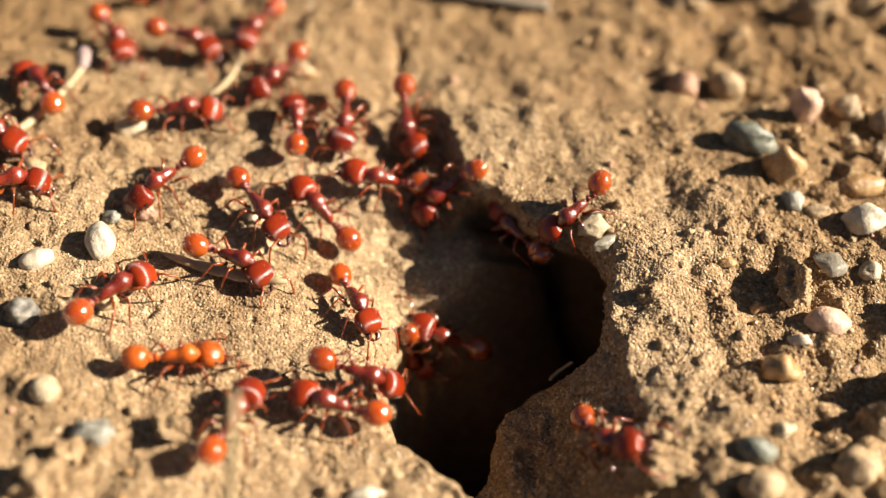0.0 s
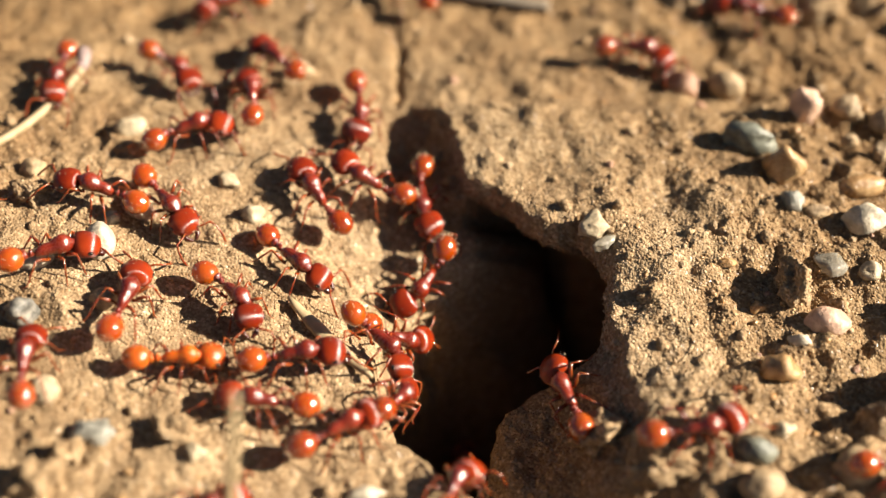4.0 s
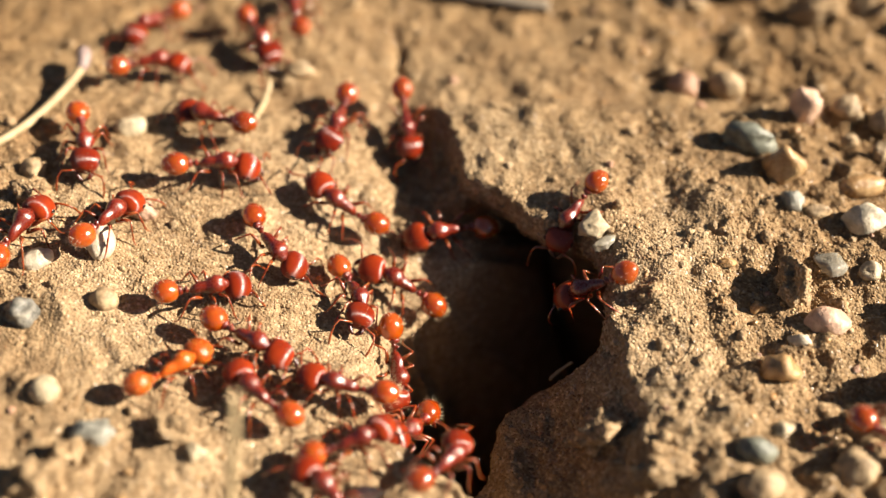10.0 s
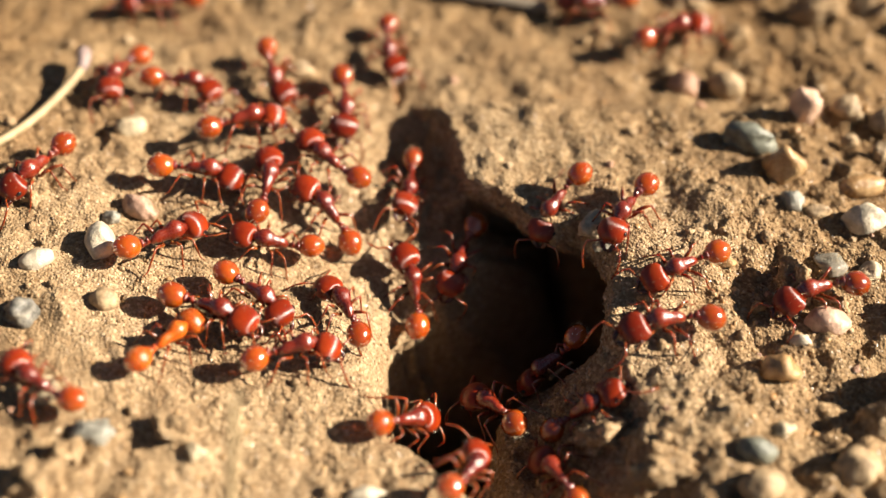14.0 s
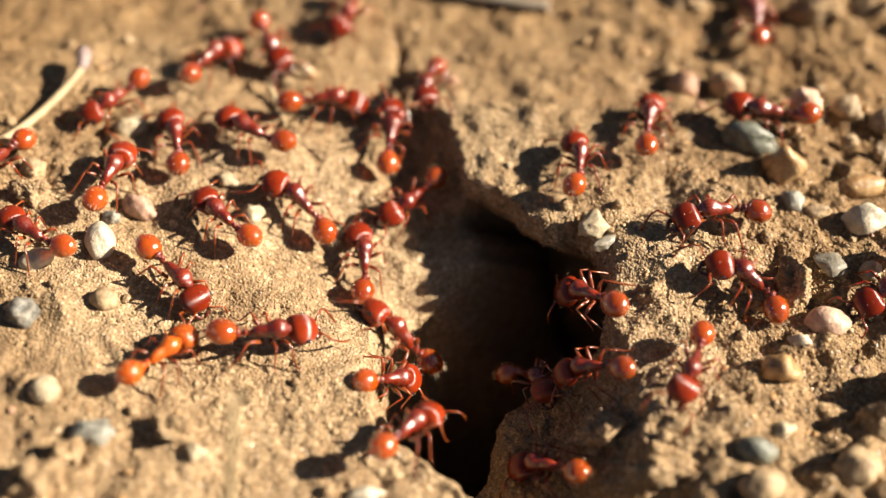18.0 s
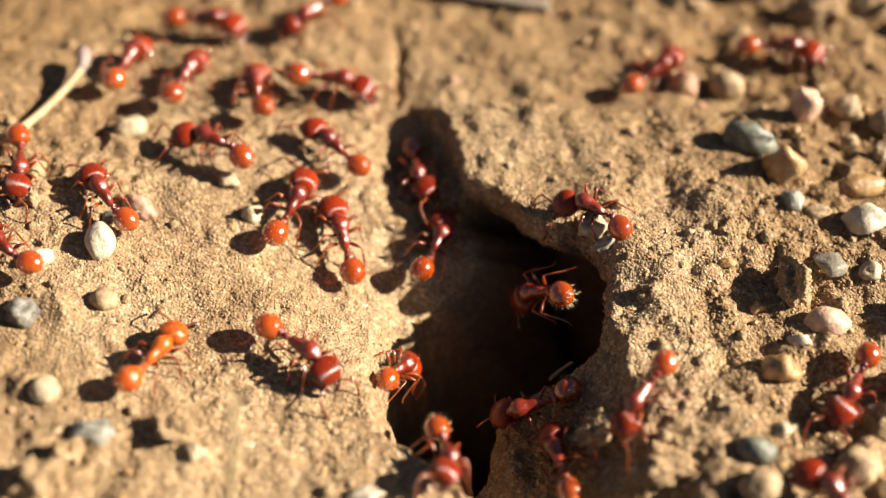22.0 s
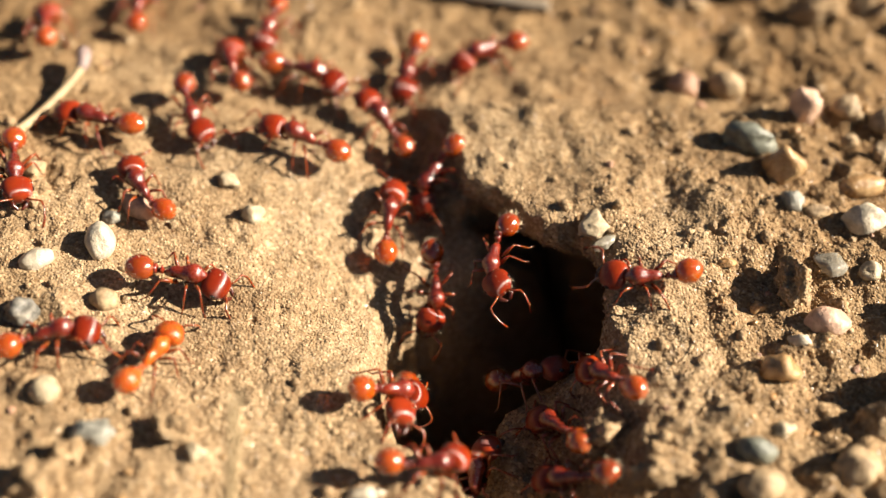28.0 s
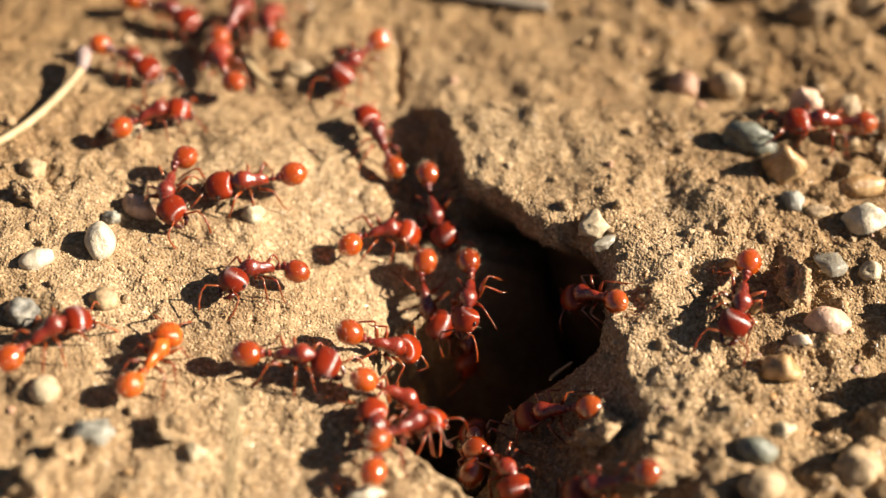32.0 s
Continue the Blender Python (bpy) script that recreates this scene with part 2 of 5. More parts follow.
def crumbs(x, y):
    """Clods and grains on it."""
    near = ease(75, 48, np.hypot(x, y))
    rough = 0.46 + 0.50 * ease(12, 26, x - 0.15 * y) + 0.30 * ease(-8, -16, y) + 0.55 * ease(-21, -27, x) * ease(-3, 2, y) * ease(16, 11, y)
    patch = 0.35 + 1.3 * ease(-0.15, 0.35, swell(x, y, 9, 31))
    wx, wy = x + 0.5 * swell(x, y, 1.1, 41), y + 0.5 * swell(x, y, 1.1, 42)
    clod = np.maximum(swell(wx, wy, 2.9, 21) - 0.05, 0) ** 1.1 * 1.7 * patch + 0.42 * swell(wx, wy, 1.4, 22)
    grit = 0.36 * swell(wx, wy, 0.75, 23) + 0.15 * np.abs(swell(x, y, 0.85, 25)) + 0.06 * swell(x, y, 0.38, 24)
    crack = -1.1 * np.exp(-((x + 3.7 + 0.9 * swell(x, y, 2.2, 71)) / 0.33) ** 2) * ease(15.0, 16.5, y) * ease(25, 22, y)
    pits = crack - 0.55 * ease(0.32, 0.55, swell(x, y, 3.4, 51)) - 0.55 * ease(0.30, 0.52, swell(wx, wy, 1.5, 53)) * ease(-0.05, 0.25, swell(x, y, 8, 54))
    rough = rough + 0.45 * ease(2.5, 6, x) * ease(-1, -5, y) * ease(15, 11, x)
    grit = grit + 0.34 * swell(wx, wy, 1.05, 26) * ease(12, 20, y)
    lump = 0.30 * swell(wx, wy, 2.3, 27) + 0.22 * swell(wx, wy, 4.4, 28)
    lump = lump + 0.42 * swell(wx, wy, 5.2, 29) * ease(11, 18, x)
    return near * (lump * (1 + (0.9 + 0.6 * ease(-3, -10, y)) * ease(9, 20, x)) + rough * (0.78 * clod + 0.65 * grit) + pits * (0.4 + 0.4 * rough))


# ---- end of ground form ----
def steps(low, high, pitch, far):
    inner = np.arange(low, high + pitch / 2, pitch)
    out = pitch * 1.5 * 1.32 ** np.arange(60)
    out = np.cumsum(out)
    out = out[out < far]
    return np.concatenate([low - out[::-1], inner, high + out])


def sheet(name, xs, ys, height, mat):
    gx, gy = np.meshgrid(xs, ys)
    z = height(gx.ravel(), gy.ravel())
    ox, oy = undercut(gx.ravel(), gy.ravel())
    co = np.stack([gx.ravel() + ox, gy.ravel() + oy, z], 1) * MM
    nx, ny = len(xs), len(ys)
    i = (np.arange(ny - 1)[:, None] * nx + np.arange(nx - 1)[None]).ravel()
    quads = np.stack([i, i + 1, i + nx + 1, i + nx], 1)
    me = bpy.data.meshes.new(name)
    me.vertices.add(len(co))
    me.vertices.foreach_set("co", co.ravel())
    me.loops.add(quads.size)
    me.loops.foreach_set("vertex_index", quads.ravel())
    me.polygons.add(len(quads))
    me.polygons.foreach_set("loop_start", np.arange(len(quads)) * 4)
    me.polygons.foreach_set("use_smooth", np.ones(len(quads), bool))
    me.update(calc_edges=True)
    me.materials.append(mat)
    return new(name, me)


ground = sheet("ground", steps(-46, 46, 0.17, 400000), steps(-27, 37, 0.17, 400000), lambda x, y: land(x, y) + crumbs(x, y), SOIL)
tagged(ground, "dry orange-brown sandy soil with a nest hole sunk in it", "ground", kind="structure")


# ---- small building blocks ----
def part(name, bm, mat, parent=None, label=""):
    me = bpy.data.meshes.new(name)
    bm.to_mesh(me)
    bm.free()
    for p in me.polygons:
        p.use_smooth = True
    me.materials.append(mat)
    ob = new(name, me)
    if parent is not None:
        ob.parent = parent
    return tagged(ob, label)


def lathe(bm, rings, sides=14, shift=(0, 0, 0)):
    """A body along x from rings (x, half width, half height, z); closed at both ends. Millimetres."""
    loops = []
    for x, w, h, z in rings:
        loops.append([bm.verts.new(((x + shift[0]) * MM, (shift[1] + w * math.cos(2 * math.pi * k / sides)) * MM,
                                    (shift[2] + z + h * math.sin(2 * math.pi * k / sides)) * MM)) for k in range(sides)])
    for a, b in zip(loops, loops[1:]):
        for k in range(sides):
            bm.faces.new((a[k], a[(k + 1) % sides], b[(k + 1) % sides], b[k]))
    bm.faces.new(loops[0][::-1])
    bm.faces.new(loops[-1])
    bmesh.ops.recalc_face_normals(bm, faces=bm.faces)
    return bm


def tube(bm, points, radii, sides=7):
    """A limb through points. Millimetres."""
    loops = []
    pts = [Vector(p) for p in points]
    for i, p in enumerate(pts):
        d = (pts[min(i + 1, len(pts) - 1)] - pts[max(i - 1, 0)]).normalized()
        a = d.cross(Vector((0, 0, 1)))
        a = a.normalized() if a.length > 0.05 else d.cross(Vector((1, 0, 0))).normalized()
        b = d.cross(a)
        loops.append([bm.verts.new((p + (a * math.cos(2 * math.pi * k / sides) + b * math.sin(2 * math.pi * k / sides)) * radii[i]) * MM)
                      for k in range(sides)])
    for a, b in zip(loops, loops[1:]):
        for k in range(sides):
            bm.faces.new((a[k], a[(k + 1) % sides], b[(k + 1) % sides], b[k]))
    bm.faces.new(loops[0][::-1])
    bm.faces.new(loops[-1])
    bmesh.ops.recalc_face_normals(bm, faces=bm.faces)
    return bm


def egg(length, width, height, square=2.0, count=11):
    """Rings of a rounded body, centred at x = 0."""
    rings = []
    for i in range(count):
        a = math.pi * (i + 0.25) / (count - 0.5)
        c, s = math.cos(a), max(math.sin(a), 0.0)
        k = s ** (2.0 / square)
        rings.append((-length / 2 * c, width / 2 * k, height / 2 * k, 0))
    return rings


def tapered(rings):
    """Narrows an abdomen towards its tip and cuts the seams of its plates."""
    out = []
    for x, w, h, z in rings:
        k = (1 - 0.10 * max(x, 0) ** 2) * (1 - 0.045 * math.exp(-((x - 0.52) / 0.05) ** 2) - 0.04 * math.exp(-((x - 0.78) / 0.04) ** 2))
        out.append((x, w * k, h * k, z))
    return out


# ---- ants ----
def leg_parts(side, knee, foot):
    """A leg from its hip at the origin: coxa and femur, then tibia and tarsus."""
    kx, ky, kz = knee
    fx, fy, fz = foot
    thigh = [(0, 0, 0), (kx * 0.12, ky * 0.18, kz * 0.1 - 0.05), (kx * 0.3, ky * 0.38, kz * 0.38), (kx * 0.62, ky * 0.64, kz * 0.72), (kx, ky, kz)]
    shin = [(kx, ky, kz), (kx + (fx - kx) * 0.3, ky + (fy - ky) * 0.3, kz + (fz - kz) * 0.42), (kx + (fx - kx) * 0.58, ky + (fy - ky) * 0.58, fz + 0.28),
            (kx + (fx - kx) * 0.75, ky + (fy - ky) * 0.75, fz + 0.1), (fx, fy, fz)]
    thigh, shin = ([(x, y * side, z) for x, y, z in pts] for pts in (thigh, shin))
    return tube(bmesh.new(), thigh, [0.16, 0.09, 0.145, 0.12, 0.06], 9), tube(bmesh.new(), shin, [0.06, 0.07, 0.056, 0.034, 0.026])


HIPS = [(0.85, 0.34, 1.15), (0.25, 0.36, 1.12), (-0.35, 0.32, 1.12)]
KNEES = [(0.60, 0.86, 0.52), (-0.05, 1.0, 0.60), (-0.75, 0.95, 0.64)]
FEET = [(1.35, 1.35, -1.12), (-0.30, 1.70, -1.12), (-1.80, 1.50, -1.12)]


def hairs(count, centre, radii, way):
    """Short stiff hairs on an egg-shaped body, thickest at the end that way points to."""
    rnd = random.Random(count)
    bm = bmesh.new()
    for _ in range(count):
        d = Vector((rnd.gauss(0, 1) + 0.7 * way, rnd.gauss(0, 1), rnd.gauss(0, 1))).normalized()
        root = Vector([c + d[i] * radii[i] * 0.97 for i, c in enumerate(centre)]) * MM
        n = Vector([d[i] / radii[i] for i in range(3)]).normalized()
        n = (n + Vector((-0.5 if way > 0 else -0.6, rnd.uniform(-0.3, 0.3), 0.1))).normalized()
        tip = root + n * rnd.uniform(0.22, 0.42) * MM
        side = n.cross(Vector((0.3, 0.5, 0.8))).normalized() * 0.013 * MM
        up = n.cross(side).normalized() * 0.013 * MM
        a, b, c, e = (bm.verts.new(p) for p in (root + side, root - side * 0.5 + up, root - side * 0.5 - up, tip))
        for f in ((a, b, e), (b, c, e), (c, a, e)):
            bm.faces.new(f)
    return bm


def build_ant(name, label, head_mat, trunk_mat, gaster_mat, bend=0, lift=0, droop=0):
    """An ant, 7.5 mm long, that faces +x; its feet stand at z = 0. bend: the head's turn and the abdomen's counter-turn."""
    ant = tagged(new(name), label, "ant", "ants round the nest hole")
    bm = lathe(bmesh.new(), [(-1.12, 0.09, 0.12, 1.36), (-1.02, 0.20, 0.26, 1.42), (-0.75, 0.27, 0.38, 1.50), (-0.42, 0.32, 0.44, 1.56), (-0.12, 0.35, 0.42, 1.56), (0.08, 0.41, 0.48, 1.60),
                             (0.35, 0.51, 0.57, 1.67), (0.62, 0.57, 0.60, 1.70), (0.9, 0.54, 0.56, 1.69), (1.14, 0.42, 0.44, 1.65), (1.32, 0.27, 0.29, 1.6), (1.52, 0.22, 0.23, 1.58)], 18)
    bmesh.ops.scale(bm, vec=(1, 1.15, 1.08), verts=bm.verts)
    part("thorax", bm, trunk_mat, ant)
    bm = lathe(bmesh.new(), [(-1.98, 0.14, 0.15, 1.5), (-1.88, 0.29, 0.29, 1.56), (-1.74, 0.32, 0.33, 1.60), (-1.62, 0.23, 0.24, 1.52), (-1.53, 0.12, 0.13, 1.44), (-1.46, 0.17, 0.21, 1.5), (-1.36, 0.21, 0.34, 1.6),
                             (-1.26, 0.16, 0.24, 1.52), (-1.14, 0.10, 0.11, 1.42), (-0.98, 0.10, 0.11, 1.38)])
    bmesh.ops.scale(bm, vec=(1, 1.12, 1.06), verts=bm.verts)
    part("petiole", bm, trunk_mat, ant)
    rings = [(x, w * (1.0 + 0.10 * (-x)), h, z) for x, w, h, z in egg(1.80, 2.06, 1.56, 3.1, 15)]
    head = part("head", lathe(bmesh.new(), rings, 20, (0.9, 0, 0)), head_mat, ant)
    head.matrix_basis = pose(1.32 * MM, 0, 1.6 * MM, 0, 16 + droop, bend)
    for side in (1, -1):
        eye = bmesh.new()
        bmesh.ops.create_icosphere(eye, subdivisions=2, radius=0.15 * MM)
        bmesh.ops.scale(eye, vec=(1.2, 0.6, 1), verts=eye.verts)
        bmesh.ops.translate(eye, vec=(0.98 * MM, 0.99 * side * MM, 0.14 * MM), verts=eye.verts)
        part("eye", eye, EYE_BLACK, head)
        jaw = tube(bmesh.new(), [(1.55, 0.46 * side, -0.2), (1.95, 0.43 * side, -0.28), (2.2, 0.16 * side, -0.32), (2.26, 0.03 * side, -0.33)], [0.23, 0.19, 0.12, 0.05])
        part("mandible", jaw, JAW, head, "blackish toothed mandible")
        feeler = tube(bmesh.new(), [(0, 0, 0), (0.35, 0.55 * side, 0.22), (0.55, 1.05 * side, 0.3), (0.95, 1.2 * side, 0.1), (1.5, 1.2 * side, -0.35), (2.0, 1.05 * side, -0.75)],
                      [0.09, 0.065, 0.075, 0.062, 0.08, 0.085])
        f = part("antenna", feeler, LIMB, head)
        f.location = (1.6 * MM, 0.25 * side * MM, 0.1 * MM)
    gaster = part("gaster", lathe(bmesh.new(), [(-x - 0.89, w, h, z) for x, w, h, z in tapered(egg(1.90, 1.70, 1.60, 2.15, 24))], 20), gaster_mat, ant)
    gaster.matrix_basis = pose(-1.84 * MM, 0, 1.6 * MM, 0, lift, -bend * 0.6)
    part("bristles", hairs(48, (-0.90, 0, 0), (0.98, 0.84, 0.80), -1), HAIR, gaster, "fine pale bristles")
    part("bristles", hairs(40, (0.9, 0, 0), (0.90, 1.0, 0.79), 1), HAIR, head, "fine pale bristles")
    for hip, knee, foot in zip(HIPS, KNEES, FEET):
        for side in (1, -1):
            thigh, shin = leg_parts(side, knee, foot)
            leg = part("leg", thigh, LIMB, ant)
            part("shin", shin, LIMB, leg)
            leg.location = (hip[0] * MM, hip[1] * side * MM, hip[2] * MM)
    return ant


# ---- stones ----
def stone(mat, x, y, w, d, h, turn=0, facets=13, sunk=0.36, seed=0, name="pebble", label="", rough=0.10):
    """A pebble at x, y (mm) of size w, d, h, part of it sunk in the soil."""
    rnd = random.Random(seed)
    bm = bmesh.new()
    bmesh.ops.create_icosphere(bm, subdivisions=4 if rough > 0.15 else 3, radius=0.5)
    cuts = []
    for _ in range(facets):
        v = Vector((rnd.uniform(-1, 1), rnd.uniform(-1, 1), rnd.uniform(-0.8, 1))).normalized()
        cuts.append((v, rnd.uniform(0.31, 0.44) if facets > 6 else rnd.uniform(0.39, 0.46)))
    off = Vector((rnd.uniform(0, 50), rnd.uniform(0, 50), rnd.uniform(0, 50)))
    for v in bm.verts:
        for n, lim in cuts:
            over = v.co.dot(n) - lim
            if over > 0:
                v.co -= n * over * 0.85
        v.co += v.co.normalized() * (noise.noise(v.co * 3.5 + off) * rough + noise.noise(v.co * 9 + off) * rough * 0.5 + (noise.noise(v.co * 22 + off) * rough * 0.35 if rough > 0.15 else 0))
        v.co = Vector((v.co.x * w, v.co.y * d, v.co.z * h)) * MM
    ob = part(name, bm, mat)
    ob.matrix_basis = pose(x * MM, y * MM, (float(land(x, y)) + h * (0.5 - sunk)) * MM, 0, 0, turn)
    tagged(ob, label, "clod" if name == "soil_clod" else "pebble", "clods of soil" if name == "soil_clod" else "pebbles on the soil")
    return ob


def pebble(kind, x, y, w, d, h, turn, label, facets=13):
    clod = kind == "soil"
    seed = int(abs(x) * 131 + abs(y) * 37)
    return stone(STONES[kind], x, y, w, d, h, turn, facets, seed=seed, label=label, name="soil_clod" if clod else "pebble", rough=0.22 if clod else 0.12 if facets > 6 else 0.07)


pebble("rust", 20.4, 18.3, 2.98, 2.70, 2.7, -1, "small reddish brown pebble on the soil", 6)
pebble("tan", 23.9, 18.0, 3.1, 2.6, 2.8, -17, "small rounded tan pebble on the soil", 6)
pebble("blush", 29.1, 12.6, 2.9, 2.7, 5.4, -22, "pale pink angular pebble standing on the soil")
pebble("green", 24.4, 9.3, 5.1, 2.6, 2.9, -10, "dark grey-green angular pebble half in shade")
pebble("amber", 26.6, 6.3, 3.3, 3.0, 4.6, -10, "orange-brown translucent pebble on the soil")
pebble("amber", 32.3, 4.9, 4.0, 1.9, 1.9, 10, "glassy amber pebble with dark core", 5)
pebble("grey", 26.6, 2.9, 2.15, 1.90, 2.13, 25, "small blue-grey pebble on the soil")
pebble("white", 32.0, 1.2, 3.59, 2.71, 3.03, -5, "white quartz pebble with dark flecks")
pebble("tan", 28.4, 2.1, 2.15, 1.15, 1.29, -11, "low tan pebble sunk in the soil")
pebble("cream", 11.2, -0.2, 2.5, 2.4, 2.7, 4, "cream pebble on the rim of the hole")
pebble("clear", 12.0, -1.5, 2.4, 0.95, 1.2, 38, "pale glassy quartz chip on the rim")
pebble("clear", 28.6, -3.0, 3.0, 2.5, 1.3, 3, "clear flat quartz chip on the soil")
pebble("amber", 20.7, -3.2, 1.49, 0.79, 0.88, 5, "tiny yellow grain of quartz")
pebble("blush", 27.5, -7.8, 3.3, 2.3, 2.7, -9, "rounded pale pink pebble on the soil", 6)
pebble("white", 25.4, -9.6, 2.09, 1.60, 1.80, -19, "small cream blocky pebble")
pebble("amber", 23.5, -12.0, 3.15, 2.85, 3.0, -12, "lumpy translucent tan quartz pebble")
pebble("soil", 25.5, -4.8, 2.97, 3.30, 4.46, -2, "rough brown clod of soil")
pebble("cream", 22.8, -16.7, 2.22, 1.38, 1.55, 8, "pale worn pebble on the soil")
pebble("green", 20.8, -18.6, 2.93, 2.00, 2.24, -14, "smooth grey-green pebble on the soil", 4)
pebble("tan", 27.3, -19.6, 3.60, 2.99, 3.35, 18, "pinkish tan rough pebble on the soil")
pebble("tan", 20.7, -21.4, 3.39, 2.31, 2.59, 21, "rounded tan pebble on the soil", 5)
pebble("tan", 32.7, 12.8, 2.84, 2.31, 2.59, -15, "greyish tan pebble on the soil")
pebble("tan", 35.5, 11.8, 2.73, 2.66, 2.97, -17, "brown pebble in shade")
pebble("white", -29.4, -3.9, 2.70, 1.56, 1.75, 24, "white oval pebble on the soil", 4)
pebble("white", -25.1, -1.9, 2.15, 2.9, 2.9, 8, "white egg-shaped pebble on the soil", 3)
pebble("grey", -24.8, 1.0, 1.36, 1.30, 1.46, -1, "tiny blue-grey stone chip")
pebble("cream", -24.9, 10.8, 2.62, 1.92, 2.15, 22, "rounded cream pebble on the soil", 5)
pebble("cream", -14.6, 2.3, 1.99, 1.90, 2.13, 16, "cream pebble sunk in the soil")
pebble("cream", -16.7, 5.5, 2.20, 1.43, 1.60, -18, "pale flat pebble in the soil")
pebble("tan", -24.1, -7.0, 2.01, 1.77, 1.98, 10, "tan rounded pebble on the soil", 5)
pebble("dark", -29.6, -8.7, 2.85, 2.49, 2.79, 9, "dark grey speckled pebble on the soil")
pebble("pink", -22.9, 2.4, 3.09, 1.98, 2.21, -25, "flat pinkish pebble sunk in the soil")
pebble("cream", -26.7, -15.1, 2.13, 2.02, 2.27, -21, "cream pebble in the soil", 5)
pebble("grey", -23.1, -18.1, 3.29, 2.27, 2.55, 11, "blue-grey flat stone in the soil")
pebble("cream", -16.3, -19.1, 1.49, 1.63, 1.83, 8, "cream pebble on the soil")
pebble("white", -5.2, -21.5, 2.67, 1.28, 1.43, 10, "white pebble at the lip of the nest")
pebble("tan", -12.1, 18.7, 2.76, 1.94, 2.17, -4, "greyish tan pebble sunk in the soil")
pebble("amber", 22.8, -6.2, 1.40, 0.94, 1.05, 18, "small pale grain on the soil")
pebble("soil", 15.0, -5.8, 2.45, 1.55, 2.10, 15, "low clod of brown soil")
pebble("soil", 10.9, -15.9, 4.38, 3.13, 4.23, -12, "tan clod of soil at the rim of the hole")
pebble("soil", 14.6, -19.7, 4.38, 2.19, 2.96, 4, "tan rough clod of soil")
pebble("soil", -30.8, 2.6, 2.98, 2.46, 3.32, -1, "low brown clod of soil")
pebble("soil", -26.3, -21.9, 3.99, 2.76, 3.73, 15, "large pale clod of soil")
pebble("soil", -18.2, -17.5, 3.01, 2.15, 2.90, -23, "low clod of soil")
pebble("soil", 19.1, 19.7, 1.93, 1.22, 1.65, 1, "small lump of brown soil")
pebble("soil", 33.0, 27.5, 5.03, 2.48, 3.35, -8, "large brown clod of soil")
pebble("soil", 21.1, 28.7, 4.56, 1.99, 2.69, -21, "dark brown clod of soil")
pebble("soil", 38.4, 27.9, 4.05, 2.50, 3.37, -3, "brown clod of soil")
pebble("tan", -31.4, 5.3, 2.17, 1.67, 1.88, 10, "brown pebble sunk in the soil")
pebble("soil", 30.0, -15.7, 3.48, 2.57, 3.47, -21, "clod of soil throwing a long shadow")
pebble("cream", 31.3, -3.6, 2.07, 1.59, 1.78, 6, "pale gravel grain on the soil")
pebble("tan", 32.3, 9.8, 1.62, 1.13, 1.27, -10, "small brown grain on the soil")
pebble("tan", 34.6, 8.4, 1.79, 1.73, 1.93, -8, "brown pebble on the soil")
pebble("soil", 26.1, 25.1, 2.49, 1.46, 1.98, 14, "small lump of brown soil")
pebble("soil", 33.5, -13.6, 4.70, 3.73, 5.03, -17, "large clod of dry soil")
pebble("soil", 35.3, -7.3, 3.67, 3.50, 4.73, -20, "rough clod of dry soil")
pebble("soil", 27.9, 30.8, 5.63, 3.03, 4.09, 10, "dark clod of brown soil")
pebble("soil", 42.5, 25.0, 5.49, 3.45, 4.65, -23, "rough clod of brown soil")
pebble("soil", -24.5, -19.6, 2.22, 2.11, 2.85, 12, "rounded lump of pale soil")


# ---- straws and twigs ----
def stalk(name, label, mat, points, radii):
    """A dry stalk through points x, y and height over the soil."""
    pts = [(x, y, float(land(x, y)) + z) for x, y, z in points]
    fine, fat = [], []
    for i in range(len(pts) - 1):
        for s in range(5):
            k = s / 5
            p0, p1, p2, p3 = (Vector(pts[max(0, min(j, len(pts) - 1))]) for j in (i - 1, i, i + 1, i + 2))
            fine.append(0.5 * ((2 * p1) + (p2 - p0) * k + (2 * p0 - 5 * p1 + 4 * p2 - p3) * k * k + (3 * p1 - p0 - 3 * p2 + p3) * k**3))
            fat.append(radii[i] * (1 - k) + radii[i + 1] * k)
    fine.append(Vector(pts[-1]))
    fat.append(radii[-1])
    ob = part(name, tube(bmesh.new(), fine, fat, 8), mat)
    return tagged(ob, label, name.split("_")[-1])


straw = stalk("dry_straw", "tan curved dry straw with a greyish joint on the soil", STRAW, [(-36.5, 6.0, 0.6), (-34.2, 7.5, 0.6), (-32.3, 10.5, 0.7), (-30.5, 13.9, 1.0), (-29.5, 16.0, 1.3)], [0.33, 0.35, 0.35, 0.37, 0.42])
joint = [Vector((x, y, float(land(x, y)) + z)) for x, y, z in [(-29.55, 15.9, 1.3), (-29.4, 16.6, 1.45), (-29.45, 17.3, 1.6), (-29.6, 18.1, 1.75), (-29.7, 18.5, 1.8)]]
part("joint", tube(bmesh.new(), joint, [0.44, 0.50, 0.60, 0.62, 0.40], 9), KNOB, straw, "grey-brown swollen joint of the straw")
stalk("dry_twig", "grey dry twig lying on the soil", TWIG, [(-1.2, 29.3, 0.7), (3.3, 28.6, 0.7), (6.8, 27.9, 0.7), (9.4, 27.6, 0.6)], [0.45, 0.55, 0.6, 0.5])
stalk("pale_rootlet", "short pale rootlet on the shaded wall of the hole", STRAW, [(8.1, -7.8, 0.3), (8.7, -7.2, 0.4), (9.8, -6.7, 0.3)], [0.14, 0.17, 0.1])
